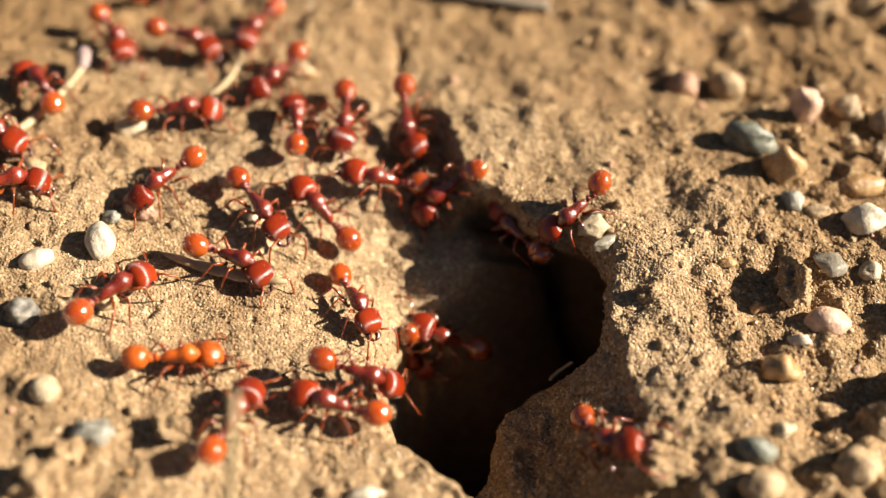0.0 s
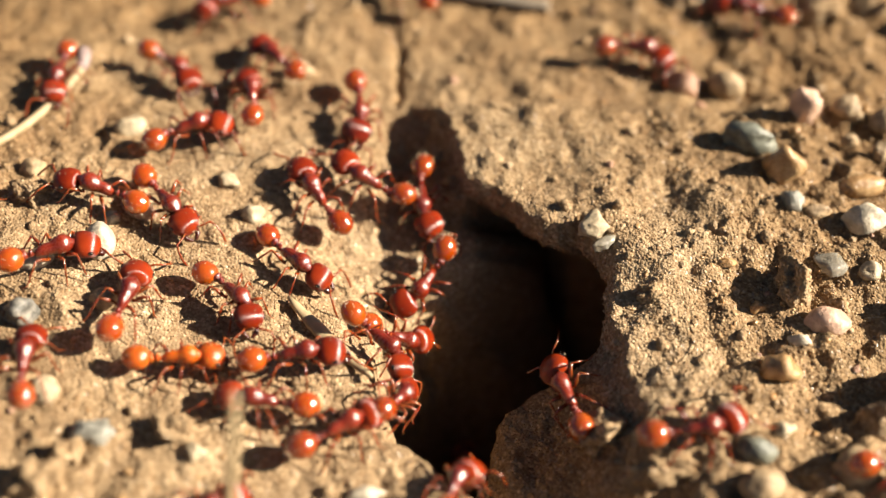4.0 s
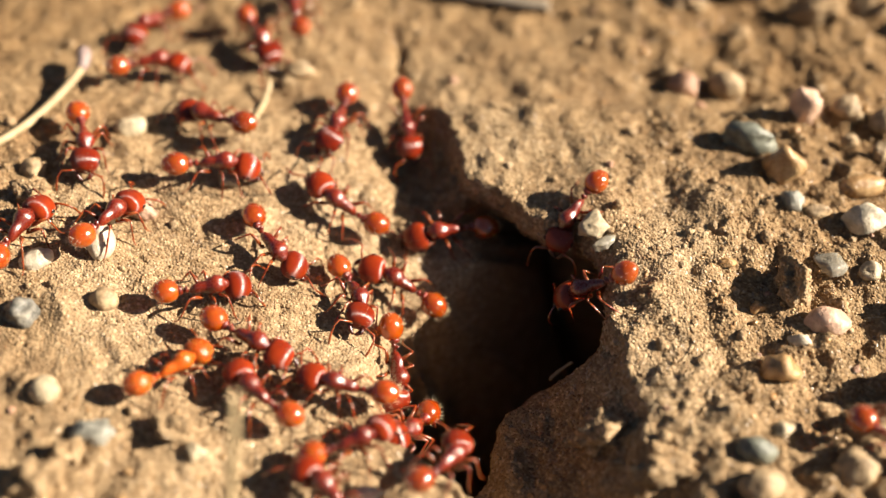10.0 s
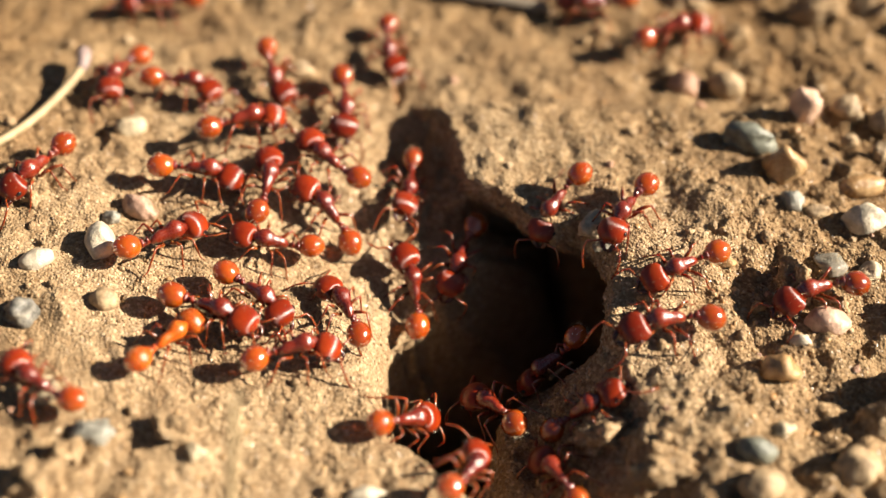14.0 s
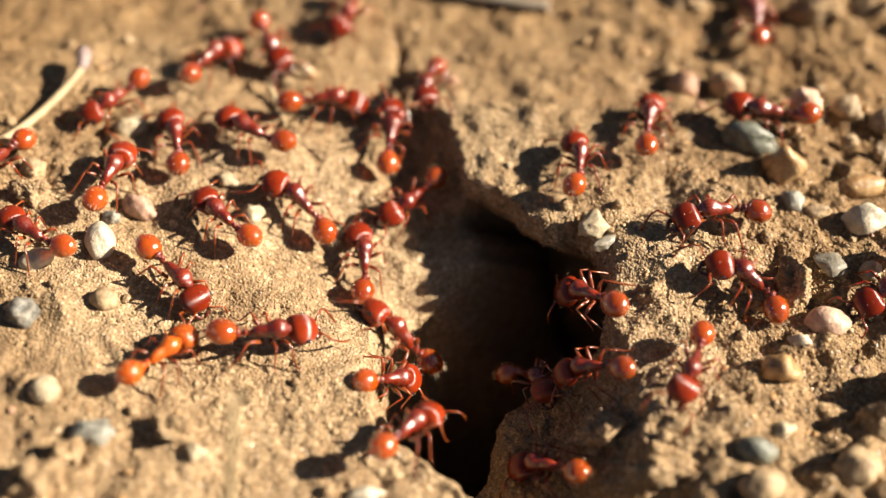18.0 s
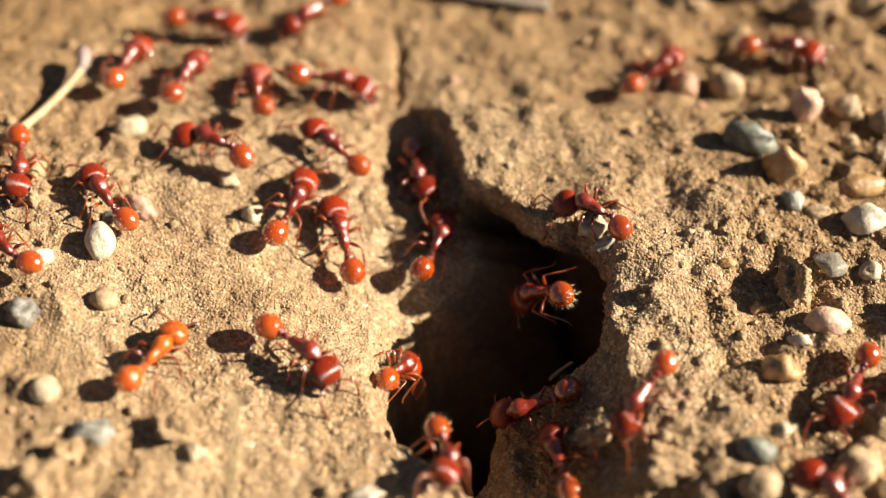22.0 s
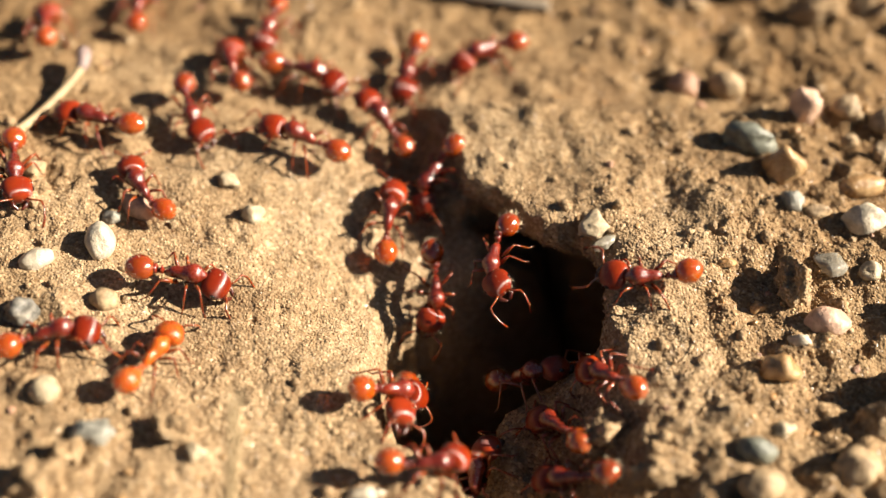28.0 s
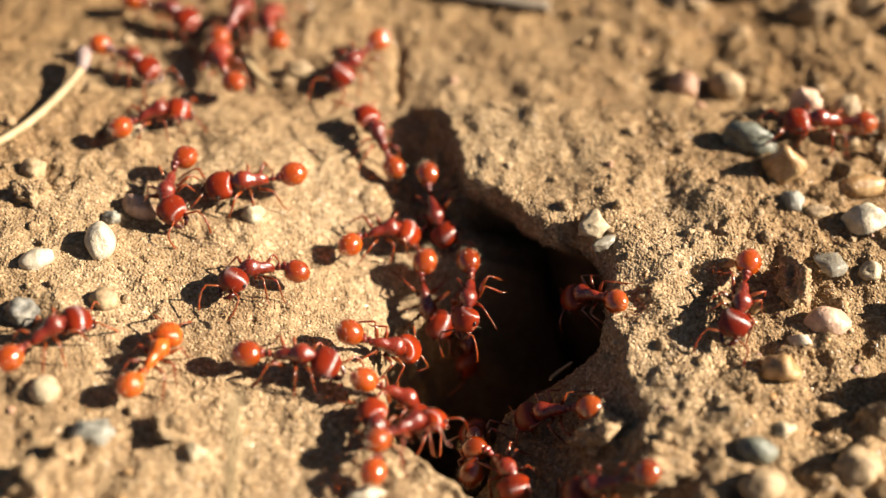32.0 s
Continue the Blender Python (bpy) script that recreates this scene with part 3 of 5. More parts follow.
stalk("dry_grass_stalk", "thin dry tan grass stalk leaning over the soil", STRAW, [(-13.6, -29.5, 0.0), (-13.0, -28.4, 4.0), (-12.4, -27.1, 8.5), (-11.9, -25.8, 12.5), (-11.5, -24.3, 16.0)], [0.35, 0.38, 0.36, 0.34, 0.24])


def loose_straw(name, label, mat, length, width, thick, curl):
    """A flat dry blade along x, rounded and curled a little."""
    bm = bmesh.new()
    rings = []
    for i in range(11):
        k = i / 10 * 2 - 1
        w = width * (1 - abs(k) ** 2.5 * 0.75) * (1 + 0.12 * math.sin(i * 2.3))
        rings.append((k * length / 2, w / 2, thick / 2, curl * (k * k - 0.4)))
    lathe(bm, rings, 10)
    return tagged(part(name, bm, mat), label, "straw")


husk = loose_straw("seed_husk", "pale dry seed husk dragged by ants towards the hole", STRAW, 9.5, 1.1, 0.45, 0.5)
stem = loose_straw("straw_piece", "short yellow straw pulled about by the ants", STRAW, 5.4, 0.62, 0.42, 0.6)


# ---- loose grains ----
def grains(name, count, seed, low, high, mats, label, where):
    rnd = np.random.default_rng(seed)
    base = bmesh.new()
    bmesh.ops.create_icosphere(base, subdivisions=1, radius=1)
    base.verts.ensure_lookup_table()
    bv = np.array([v.co[:] for v in base.verts])
    bf = np.array([[v.index for v in f.verts] for f in base.faces])
    base.free()
    x, y = rnd.uniform(-40, 40, count * 6), rnd.uniform(-23, 33, count * 6)
    keep = (rnd.uniform(0, 1, count * 6) < where(x, y)) & (np.abs(x) < 33 + 0.25 * y)
    x, y = x[keep][:count], y[keep][:count]
    n = len(x)
    size = low + (high - low) * rnd.uniform(0, 1, n) ** 3
    z = land(x, y) + crumbs(x, y) + size * -0.4
    turn = rnd.uniform(0, 6.28, n)
    squash = rnd.uniform(0.6, 1.25, (n, 1, 3))
    jag = 1 + rnd.uniform(-0.22, 0.22, (n, len(bv), 1))
    v = bv[None] * jag * squash * size[:, None, None]
    c, s = np.cos(turn)[:, None], np.sin(turn)[:, None]
    vx, vy = v[..., 0] * c - v[..., 1] * s, v[..., 0] * s + v[..., 1] * c
    ox, oy = undercut(x, y)
    co = np.stack([vx + (x + ox)[:, None], vy + (y + oy)[:, None], v[..., 2] + z[:, None]], -1).reshape(-1, 3) * MM
    faces = (bf[None] + (np.arange(n) * len(bv))[:, None, None]).reshape(-1, 3)
    me = bpy.data.meshes.new(name)
    me.vertices.add(len(co))
    me.vertices.foreach_set("co", co.ravel())
    me.loops.add(faces.size)
    me.loops.foreach_set("vertex_index", faces.ravel())
    me.polygons.add(len(faces))
    me.polygons.foreach_set("loop_start", np.arange(len(faces)) * 3)
    which = rnd.integers(0, len(mats), n)
    me.polygons.foreach_set("material_index", np.repeat(which, len(bf)))
    me.polygons.foreach_set("use_smooth", np.ones(len(faces), bool))
    me.update(calc_edges=True)
    for m in mats:
        me.materials.append(m)
    return tagged(new(name, me), label, "sand", kind="stuff")


def open_soil(x, y):
    sharp = 0.3 + 0.7 * ease(18, 10, y) * ease(-20, -15, y)
    return sharp * (0.85 + 0.15 * ease(2, 14, x + 0.2 * y)) * (inside(x, y, SHAFT) < -0.5) * (0.45 + 0.9 * np.clip(swell(x, y, 6, 61) + 0.3, 0, 1))


grains("sand_grains", 88000, 5, 0.062, 0.17, [SAND], "loose sandy soil crumbs lying on the ground", open_soil)


def crumbly(x, y):
    clump = ease(-0.02, 0.3, swell(x, y, 3.2, 62)) * 0.8 + 0.12
    return clump * (0.12 + 0.88 * np.maximum(ease(11, 17, x + 0.1 * y), ease(-15, -19, y))) * (inside(x, y, BOWL) < -0.3)


grains("coarse_grit", 4200, 6, 0.14, 0.36, [SAND, SAND, SAND, SAND, SAND, SAND, STONES["tan"], STONES["amber"]], "coarse crumbs of soil and grit scattered on the ground", crumbly)


def small_stones(count):
    """Small loose stones, each a thing of its own, of a few shared shapes."""
    rnd = random.Random(44)
    kinds = ["tan", "amber", "soil", "soil", "soil", "rust", "tan", "soil", "soil", "soil"]
    shapes = []
    for k, kind in enumerate(kinds):
        bm = bmesh.new()
        bmesh.ops.create_icosphere(bm, subdivisions=2, radius=0.5 * MM)
        off = Vector((k * 7.3, k * 3.1, 2.0))
        flat = [(Vector((rnd.uniform(-1, 1), rnd.uniform(-1, 1), rnd.uniform(-0.6, 1))).normalized(), rnd.uniform(0.3, 0.42) * MM) for _ in range(7)]
        for v in bm.verts:
            for n, lim in flat:
                over = v.co.dot(n) - lim
                if over > 0:
                    v.co -= n * over * 0.9
            v.co *= 1 + 0.25 * noise.noise(v.co * 2600 + off)
        me = bpy.data.meshes.new("small_stone")
        bm.to_mesh(me)
        bm.free()
        for p in me.polygons:
            p.use_smooth = kind == "soil"
        me.materials.append(STONES[kind])
        shapes.append((kind, me))
    words = {"tan": "tan", "amber": "amber", "cream": "cream", "soil": "soil-coloured", "rust": "rusty", "grey": "grey", "white": "white", "clear": "glassy"}
    made = 0
    while made < count:
        x, y = rnd.uniform(-38, 38), rnd.uniform(-22, 32)
        if abs(x) > 33 + 0.25 * y or rnd.random() > 0.3 + 0.7 * float(ease(4, 16, x)) or float(inside(x, y, BOWL)) > -0.6:
            continue
        kind, me = rnd.choice(shapes)
        s = 0.45 + 0.75 * rnd.random() ** 2.5
        ob = new("small_stone", me)
        z = float(land(x, y)) + float(crumbs(np.array([x]), np.array([y]))[0]) + 0.12 * s
        ob.matrix_basis = pose(x * MM, y * MM, z * MM, rnd.uniform(-20, 20), rnd.uniform(-20, 20), rnd.uniform(0, 360)) @ Matrix.Diagonal((s * rnd.uniform(0.9, 1.3), s, s * rnd.uniform(0.7, 1.0), 1))
        tagged(ob, "tiny %s stone half sunk in sandy soil" % words[kind], "stone", "small stones")
        made += 1


small_stones(170)


# ---- the ants and their ways ----
def ant_colony(count):
    kinds = [build_ant("ant", "glossy dark red harvester ant with orange abdomen", HEAD, TRUNK, GASTER, bend, lift, droop)
             for bend, lift, droop in ((0, 4, 0), (16, -6, 6), (-16, 2, 10), (26, -10, 0), (-24, 8, 4))]
    pale = build_ant("ant", "pale orange young ant beside the nest hole", PALE_HEAD, PALE_TRUNK, PALE_HEAD, 14, 0, 0) if PALE else None
    rnd = random.Random(12)
    made, fresh = [], list(kinds)
    for k in range(count):
        if k in PALE:
            made.append(pale)
        elif fresh:
            made.append(fresh.pop(0))
        else:
            made.append(copy_thing(kinds[k % len(kinds)], pose(0, 0, 0)))
        s = rnd.uniform(1.05, 1.16) if k not in PALE else 1.04
        made[-1].scale = (s, s, s)
    return made


def drift(thing, rows):
    """Moves a dragged straw along rows (seconds, x, y, turn, height over the soil)."""
    keys = []
    for sec, x, y, turn, z in rows:
        keys.append((sec, pose(x * MM, y * MM, (max(float(land(x, y)), -18) + z) * MM, 0, 0, turn)))
    walk(thing, keys)


def footing(places):
    """The poses of an ant that stands on the soil at rows of x, y (mm) and turn (degrees)."""
    p = np.array(places, float)
    x, y, a = p[:, 0], p[:, 1], np.radians(p[:, 2])
    fx, fy = np.cos(a), np.sin(a)
    sx = np.stack([x + fx * 2, x - fx * 2, x - fy * 1.6, x + fy * 1.6, x])
    sy = np.stack([y + fy * 2, y - fy * 2, y + fx * 1.6, y - fx * 1.6, y])
    h = land(sx, sy) + 0.5 * crumbs(sx, sy)
    h = np.clip(h, h[4] - 1.5, h[4] + 1.5)
    ox, oy = undercut(x, y)
    poses = []
    for i in range(len(p)):
        ahead = Vector((4 * fx[i], 4 * fy[i], h[0, i] - h[1, i])).normalized()
        left = Vector((-3.2 * fy[i], 3.2 * fx[i], h[2, i] - h[3, i])).normalized()
        up = ahead.cross(left).normalized()
        left = up.cross(ahead)
        m = Matrix((ahead, left, up)).transposed().to_4x4()
        m.translation = Vector((x[i] + ox[i], y[i] + oy[i], max(h[:, i].mean(), h[4, i]) + 0.12)) * MM
        poses.append(m)
    return poses


STEP = 0.25


def sway(ant, keys):
    """Turns head and abdomen with the bends of the way, and waves the antennae."""
    rnd = random.Random(len(keys) * 7 + int(abs(keys[0][1][0]) * 10))
    swings = []
    for i, (t, here) in enumerate(keys):
        ta, ha = keys[max(i - 2, 0)][0], keys[max(i - 2, 0)][1][2]
        tb, hb = keys[min(i + 2, len(keys) - 1)][0], keys[min(i + 2, len(keys) - 1)][1][2]
        swings.append((t, max(-22.0, min(22.0, 0.35 * (hb - ha) / max(tb - ta, 0.5)))))
    if swings[0][0] > 0:
        swings.insert(0, (0.0, swings[0][1]))
    if swings[-1][0] < 32:
        swings.append((32.0, swings[-1][1]))
    for c in ant.children:
        if c.name.startswith("head"):
            base = c.matrix_basis.copy()
            walk(c, [(t, base @ pose(0, 0, 0, 0, 0, a)) for t, a in swings])
            for f in c.children:
                if f.name.startswith("antenna"):
                    root = f.matrix_basis.copy()
                    beats = np.arange(0, 32.01, 0.5 + 0.5 * rnd.random())
                    walk(f, [(t, root @ pose(0, 0, 0, 0, rnd.uniform(-14, 14), rnd.uniform(-18, 18))) for t in [*beats[:-1], 32.0]])
        elif c.name.startswith("gaster"):
            base = c.matrix_basis.copy()
            walk(c, [(t, base @ pose(0, 0, 0, 0, 0, -0.8 * a)) for t, a in swings])


def climbing(poses, climbs):
    """Takes an ant's poses off the soil and onto the wall of the hole for as long as it climbs there."""
    grips = []
    for row in climbs:
        if len(row) == 1:
            grips.append((row[0], None))
            continue
        t, x, y, z, heading, tilt = row
        a, b = math.radians(heading), math.radians(tilt)
        ahead = Vector((math.cos(a) * math.cos(b), math.sin(a) * math.cos(b), math.sin(b)))
        left = Vector((-0.4, -0.5, 0.75)).cross(ahead).normalized()
        up = ahead.cross(left)
        m = Matrix((ahead, left, up)).transposed().to_4x4()
        m.translation = (Vector((x, y, z)) - up * 1.6) * MM
        grips.append((t, m))

    def soil(t):
        for (ta, a), (tb, b) in zip(poses, poses[1:]):
            if ta <= t <= tb:
                return a.lerp(b, (t - ta) / max(tb - ta, 1e-6))
        return poses[-1][1]

    fixed = [(t, soil(t) if m is None else m, m is None) for t, m in grips]
    out = list(fixed)
    for t, m in poses:
        for a, b in zip(fixed, fixed[1:]):
            if a[0] < t < b[0] and not (a[2] and b[2]):
                break
        else:
            if all(abs(t - f[0]) > 0.02 for f in fixed):
                out.append((t, m, True))
    return [(t, m) for t, m, free in sorted(out, key=lambda k: k[0])]


def trek(ant, rows, climbs=()):
    """Walks an ant along rows (seconds, x, y, heading), on its moving legs. climbs: where it hangs on the wall of the
    hole (seconds, x, y, z, heading, tilt); a lone time leaves the soil or comes back to it."""
    if rows[0][0] > 0:
        rows = [(0.0, *rows[0][1:])] + rows
    if rows[-1][0] < 32:
        rows = rows + [(32.0, *rows[-1][1:])]
    ts = [rows[0][0]]
    xs, ys, hs = [rows[0][1]], [rows[0][2]], [rows[0][3]]
    for t, x, y, h in rows[1:]:
        if t - ts[-1] < 0.05:
            continue
        ts.append(t), xs.append(x), ys.append(y)
        hs.append(hs[-1] + (h - hs[-1] + 180) % 360 - 180)
    slopes = []
    for v in (xs, ys, hs):
        d = [(b - a) / (tb - ta) for a, b, ta, tb in zip(v, v[1:], ts, ts[1:])]
        m = [d[0]] + [0.0 if a * b <= 0 else 2 * a * b / (a + b) for a, b in zip(d, d[1:])] + [d[-1]]
        slopes.append(m)
    keys, beats = [], []
    seg = 0
    count = int(32 / STEP)
    last = None
    for i in range(count + 1):
        t = min(i * STEP, 32.0)
        while seg < len(ts) - 2 and t >= ts[seg + 1]:
            seg += 1
        w = ts[seg + 1] - ts[seg]
        k = (t - ts[seg]) / w
        here = []
        for v, m in zip((xs, ys, hs), slopes):
            here.append((2 * k**3 - 3 * k * k + 1) * v[seg] + (k**3 - 2 * k * k + k) * w * m[seg] + (3 * k * k - 2 * k**3) * v[seg + 1] + (k**3 - k * k) * w * m[seg + 1])
        if last is None or i == count or abs(here[0] - last[0]) + abs(here[1] - last[1]) > 0.05 or abs(here[2] - last[2]) > 1:
            if last is not None and keys[-1][0] < t - STEP * 1.5:
                keys.append((t - STEP, keys[-1][1]))
            keys.append((t, tuple(here)))
            beats.append((i, t, last is not None and abs(here[0] - last[0]) + abs(here[1] - last[1]) > 0.12, abs(here[0]) < 48 and -30 < here[1] < 40))
            last = here
    poses = list(zip([k[0] for k in keys], footing([k[1] for k in keys])))
    walk(ant, climbing(poses, climbs) if climbs else poses)
    legs = [c for c in ant.children if c.name.startswith("leg")]
    for n, leg in enumerate(legs):
        side = 1 if leg.location.y > 0 else -1
        beat = 1 if n in (0, 3, 4) else -1
        base = leg.location.copy()
        swing = []
        for i, t, goes, near in beats:
            if not near and 0 < i < count:
                continue
            a = (12 * beat * (1 if i % 2 else -1) if goes else 5 * beat) * side
            lift = 8 if goes and beat * (1 if i % 2 else -1) > 0 else 0
            swing.append((t, Matrix.Translation(base) @ pose(0, 0, 0, lift * side, 0, a)))
        walk(leg, swing)
    sway(ant, [k for k in keys if abs(k[1][0]) < 48 and -30 < k[1][1] < 40] or keys[:1])


def motions():
    trek(ants[0], [(0, -28.2, 21.1, 301), (1, -28.1, 14.6, 280), (2, -26.1, 8.2, 294), (3, -23.7, 6.1, 302), (3.5, -20.8, 3.3, 313), (5.5, -20.4, -0.6, 292), (6, -18.0, -1.0, 302), (7, -15.3, -5.3, 316), (8, -15.3, -6.3, 314), (9, -15.0, -9.6, 323), (10, -13.6, -10.4, 331), (11, -11.0, -10.2, 346), (12, -8.9, -12.0, 347), (13, -5.2, -10.7, 29), (14, -3.7, -14.6, 38), (14.5, -3.6, -14.4, 34), (16.5, -2.2, -17.7, 36), (17, -2.2, -17.6, 39), (18, -2.4, -17.6, 53), (19, -2.4, -17.4, 46), (19.67, 1.0, -10.7, 57), (26.21, 0.6, -11.2, 47), (27.5, 7.2, 0.1, 208), (28, 14.7, -5.3, 178), (29, 19.5, -3.5, 32), (30, 15.9, 12.9, 95), (31.2, 0.2, -9.4, 229)])
    trek(ants[1], [(0, -32.4, 13.7, 127), (1.41, -45.1, 15.4, 172)])
    trek(ants[2], [(0, -21.1, 11.7, 11), (1, -21.8, 11.3, 39), (2, -20.9, 11.6, 20), (3, -20.9, 11.6, 21), (3.5, -20.6, 11.2, 31), (5.5, -15.9, 3.1, 346), (6, -15.3, 3.1, 350), (7, -20.0, 5.5, 7), (8, -20.9, 8.5, 9), (9, -20.9, 8.5, 348), (10, -17.6, 5.8, 8), (11, -14.8, 5.9, 21), (12, -15.0, 6.7, 39), (13, -16.6, 7.2, 24), (14, -15.8, 10.3, 28), (14.5, -15.6, 10.2, 30), (16.5, -19.7, 16.0, 77), (17, -19.5, 16.3, 74), (18, -19.4, 18.3, 60), (19, -19.6, 18.2, 46), (20, -21.3, 20.4, 31), (21, -21.0, 22.1, 12), (22, -20.0, 23.6, 349), (23, -19.7, 23.9, 344), (24, -20.0, 23.2, 308), (25, -21.5, 24.9, 322), (25.5, -22.0, 25.6, 321), (27.5, -27.0, 23.5, 102), (28, -26.9, 26.3, 91), (29, -26.8, 28.4, 113), (31.14, -26.8, 46.8, 90)])
    trek(ants[3], [(0, -15.8, 23.0, 246), (1, -18.7, 26.6, 175), (2, -18.3, 26.7, 173), (3, -18.3, 26.7, 173), (3.5, -18.6, 26.8, 179), (5.5, -19.1, 24.8, 266), (6, -19.4, 23.6, 283), (7, -20.2, 23.0, 286), (8, -21.1, 22.2, 278), (9, -23.4, 23.7, 250), (10, -25.0, 23.4, 229), (11, -26.1, 23.8, 222), (12, -26.2, 19.9, 261), (13, -25.4, 18.4, 272), (14, -26.6, 15.8, 248), (14.5, -27.4, 11.5, 271), (16.5, -29.8, 7.2, 195), (17, -31.4, 3.6, 261), (18, -33.6, 4.3, 242), (19.64, -46.7, 4.7, 178)])
    trek(ants[4], [(0, -21.7, 21.1, 339), (1, -22.6, 20.0, 338), (2, -22.3, 18.6, 321), (3, -22.9, 19.0, 317), (3.5, -22.6, 18.0, 319), (5.5, -21.5, 14.0, 319), (6, -21.2, 13.2, 329), (7, -19.8, 12.6, 325), (8, -21.6, 14.7, 334), (9, -24.1, 16.1, 358), (10, -24.1, 17.1, 21), (11, -20.3, 16.7, 343), (12, -18.4, 13.0, 340), (13, -19.2, 13.1, 0), (14, -20.9, 14.8, 350), (14.5, -21.8, 14.2, 322), (16.5, -23.7, 9.8, 260), (17, -25.4, 11.2, 231), (18, -26.3, 12.5, 232), (19, -26.4, 12.3, 234), (20, -29.6, 10.5, 246), (21, -31.8, 7.1, 251), (22, -32.1, 4.2, 281), (23, -32.2, 2.6, 284), (24.21, -41.9, 2.4, 181)])
    trek(ants[5], [(0, -13.6, 16.7, 237), (1, -12.4, 15.7, 110), (2, -13.0, 17.4, 117), (3, -14.1, 18.5, 129), (3.5, -14.1, 18.7, 129), (5.5, -13.2, 18.6, 126), (6, -13.0, 18.4, 125), (7, -12.7, 18.7, 119), (8, -12.8, 24.2, 109), (9, -13.0, 24.9, 111), (10, -12.5, 25.1, 103), (11, -11.0, 24.7, 116), (12, -12.3, 25.2, 129), (13, -15.2, 28.7, 110), (14.74, -16.2, 43.1, 94), (30.63, -14.1, 41.6, 259), (32, -17.8, 23.6, 75)])
    trek(ants[6], [(0, -11.8, 10.9, 97), (1, -15.5, 12.0, 108), (2, -15.3, 13.2, 105), (3, -15.8, 14.1, 104), (3.5, -15.7, 13.9, 102), (5.5, -15.8, 13.5, 96), (6, -16.0, 13.8, 98), (7, -15.8, 15.3, 101), (8, -15.2, 17.1, 83), (9, -15.2, 18.6, 17), (10, -15.6, 21.7, 297), (11, -14.5, 20.2, 283), (12, -15.2, 18.3, 281), (13, -15.2, 19.2, 287), (14, -13.9, 17.1, 288), (14.5, -14.4, 18.6, 283), (16.5, -15.0, 18.7, 288), (17, -15.2, 20.1, 291), (18, -14.7, 20.8, 293), (19, -14.6, 19.6, 269), (20, -15.7, 24.4, 177), (21, -14.9, 27.6, 129), (22.71, -18.0, 43.4, 101), (29.48, -21.7, 41.6, 284), (31, -18.2, 27.3, 289), (32, -17.8, 43.2, 88)])
    trek(ants[7], [(0, -8.1, 11.9, 271), (1, -7.5, 12.0, 273), (2, -7.0, 12.9, 272), (3, -6.9, 13.1, 274), (3.5, -7.0, 13.1, 276), (5.5, -7.1, 13.5, 272), (6, -7.1, 13.5, 273), (7, -7.4, 13.7, 274), (8, -7.8, 12.9, 266), (9, -8.2, 12.5, 258), (10, -8.6, 11.6, 259), (11, -8.4, 12.4, 268), (12, -7.9, 13.8, 273), (13, -8.2, 13.8, 276), (14, -8.2, 13.6, 276), (14.5, -8.4, 14.0, 283), (16.5, -9.5, 14.0, 348), (17, -9.5, 13.9, 351), (18, -9.7, 13.8, 14), (19, -9.9, 14.6, 14), (20, -9.6, 15.1, 357), (21, -9.2, 15.9, 355), (22, -9.1, 16.3, 356), (23, -9.1, 16.0, 5), (24, -9.3, 16.3, 356), (25, -9.4, 16.1, 350), (25.5, -9.4, 16.9, 349), (27.5, -11.0, 17.0, 345), (28, -11.2, 17.0, 342), (29, -11.0, 16.7, 350), (30, -11.1, 16.5, 13), (31.41, -14.6, 45.2, 97)])
    trek(ants[8], [(0, -2.2, 13.3, 279), (1, -3.2, 13.8, 248), (2, -2.5, 14.9, 253), (3, -2.3, 12.1, 287), (3.5, -1.6, 7.8, 276), (5.5, -1.3, 1.3, 271), (6, -1.1, 0.8, 271), (7, -3.0, 2.9, 214), (8, -5.9, 0.9, 198), (9, -8.3, 0.2, 227), (10, -3.6, -1.2, 158), (11, -5.2, 0.0, 175), (12, -7.0, 0.9, 165), (13, -8.6, 1.3, 160), (14, -9.4, 3.3, 132), (14.5, -9.4, 3.8, 130), (16.5, -10.5, 3.8, 127), (17, -11.1, 3.9, 134), (18, -11.3, 3.5, 137), (19, -12.7, 4.4, 141), (20, -14.8, 6.1, 140), (21, -16.2, 7.4, 139), (22, -17.9, 8.0, 151), (23, -22.0, 8.1, 176), (24, -24.5, 5.3, 237), (25, -27.0, 4.1, 199), (25.5, -25.4, 1.4, 272), (27.5, -33.2, 9.5, 291), (28, -32.5, 3.8, 283), (29.34, -43.2, 3.8, 180)])
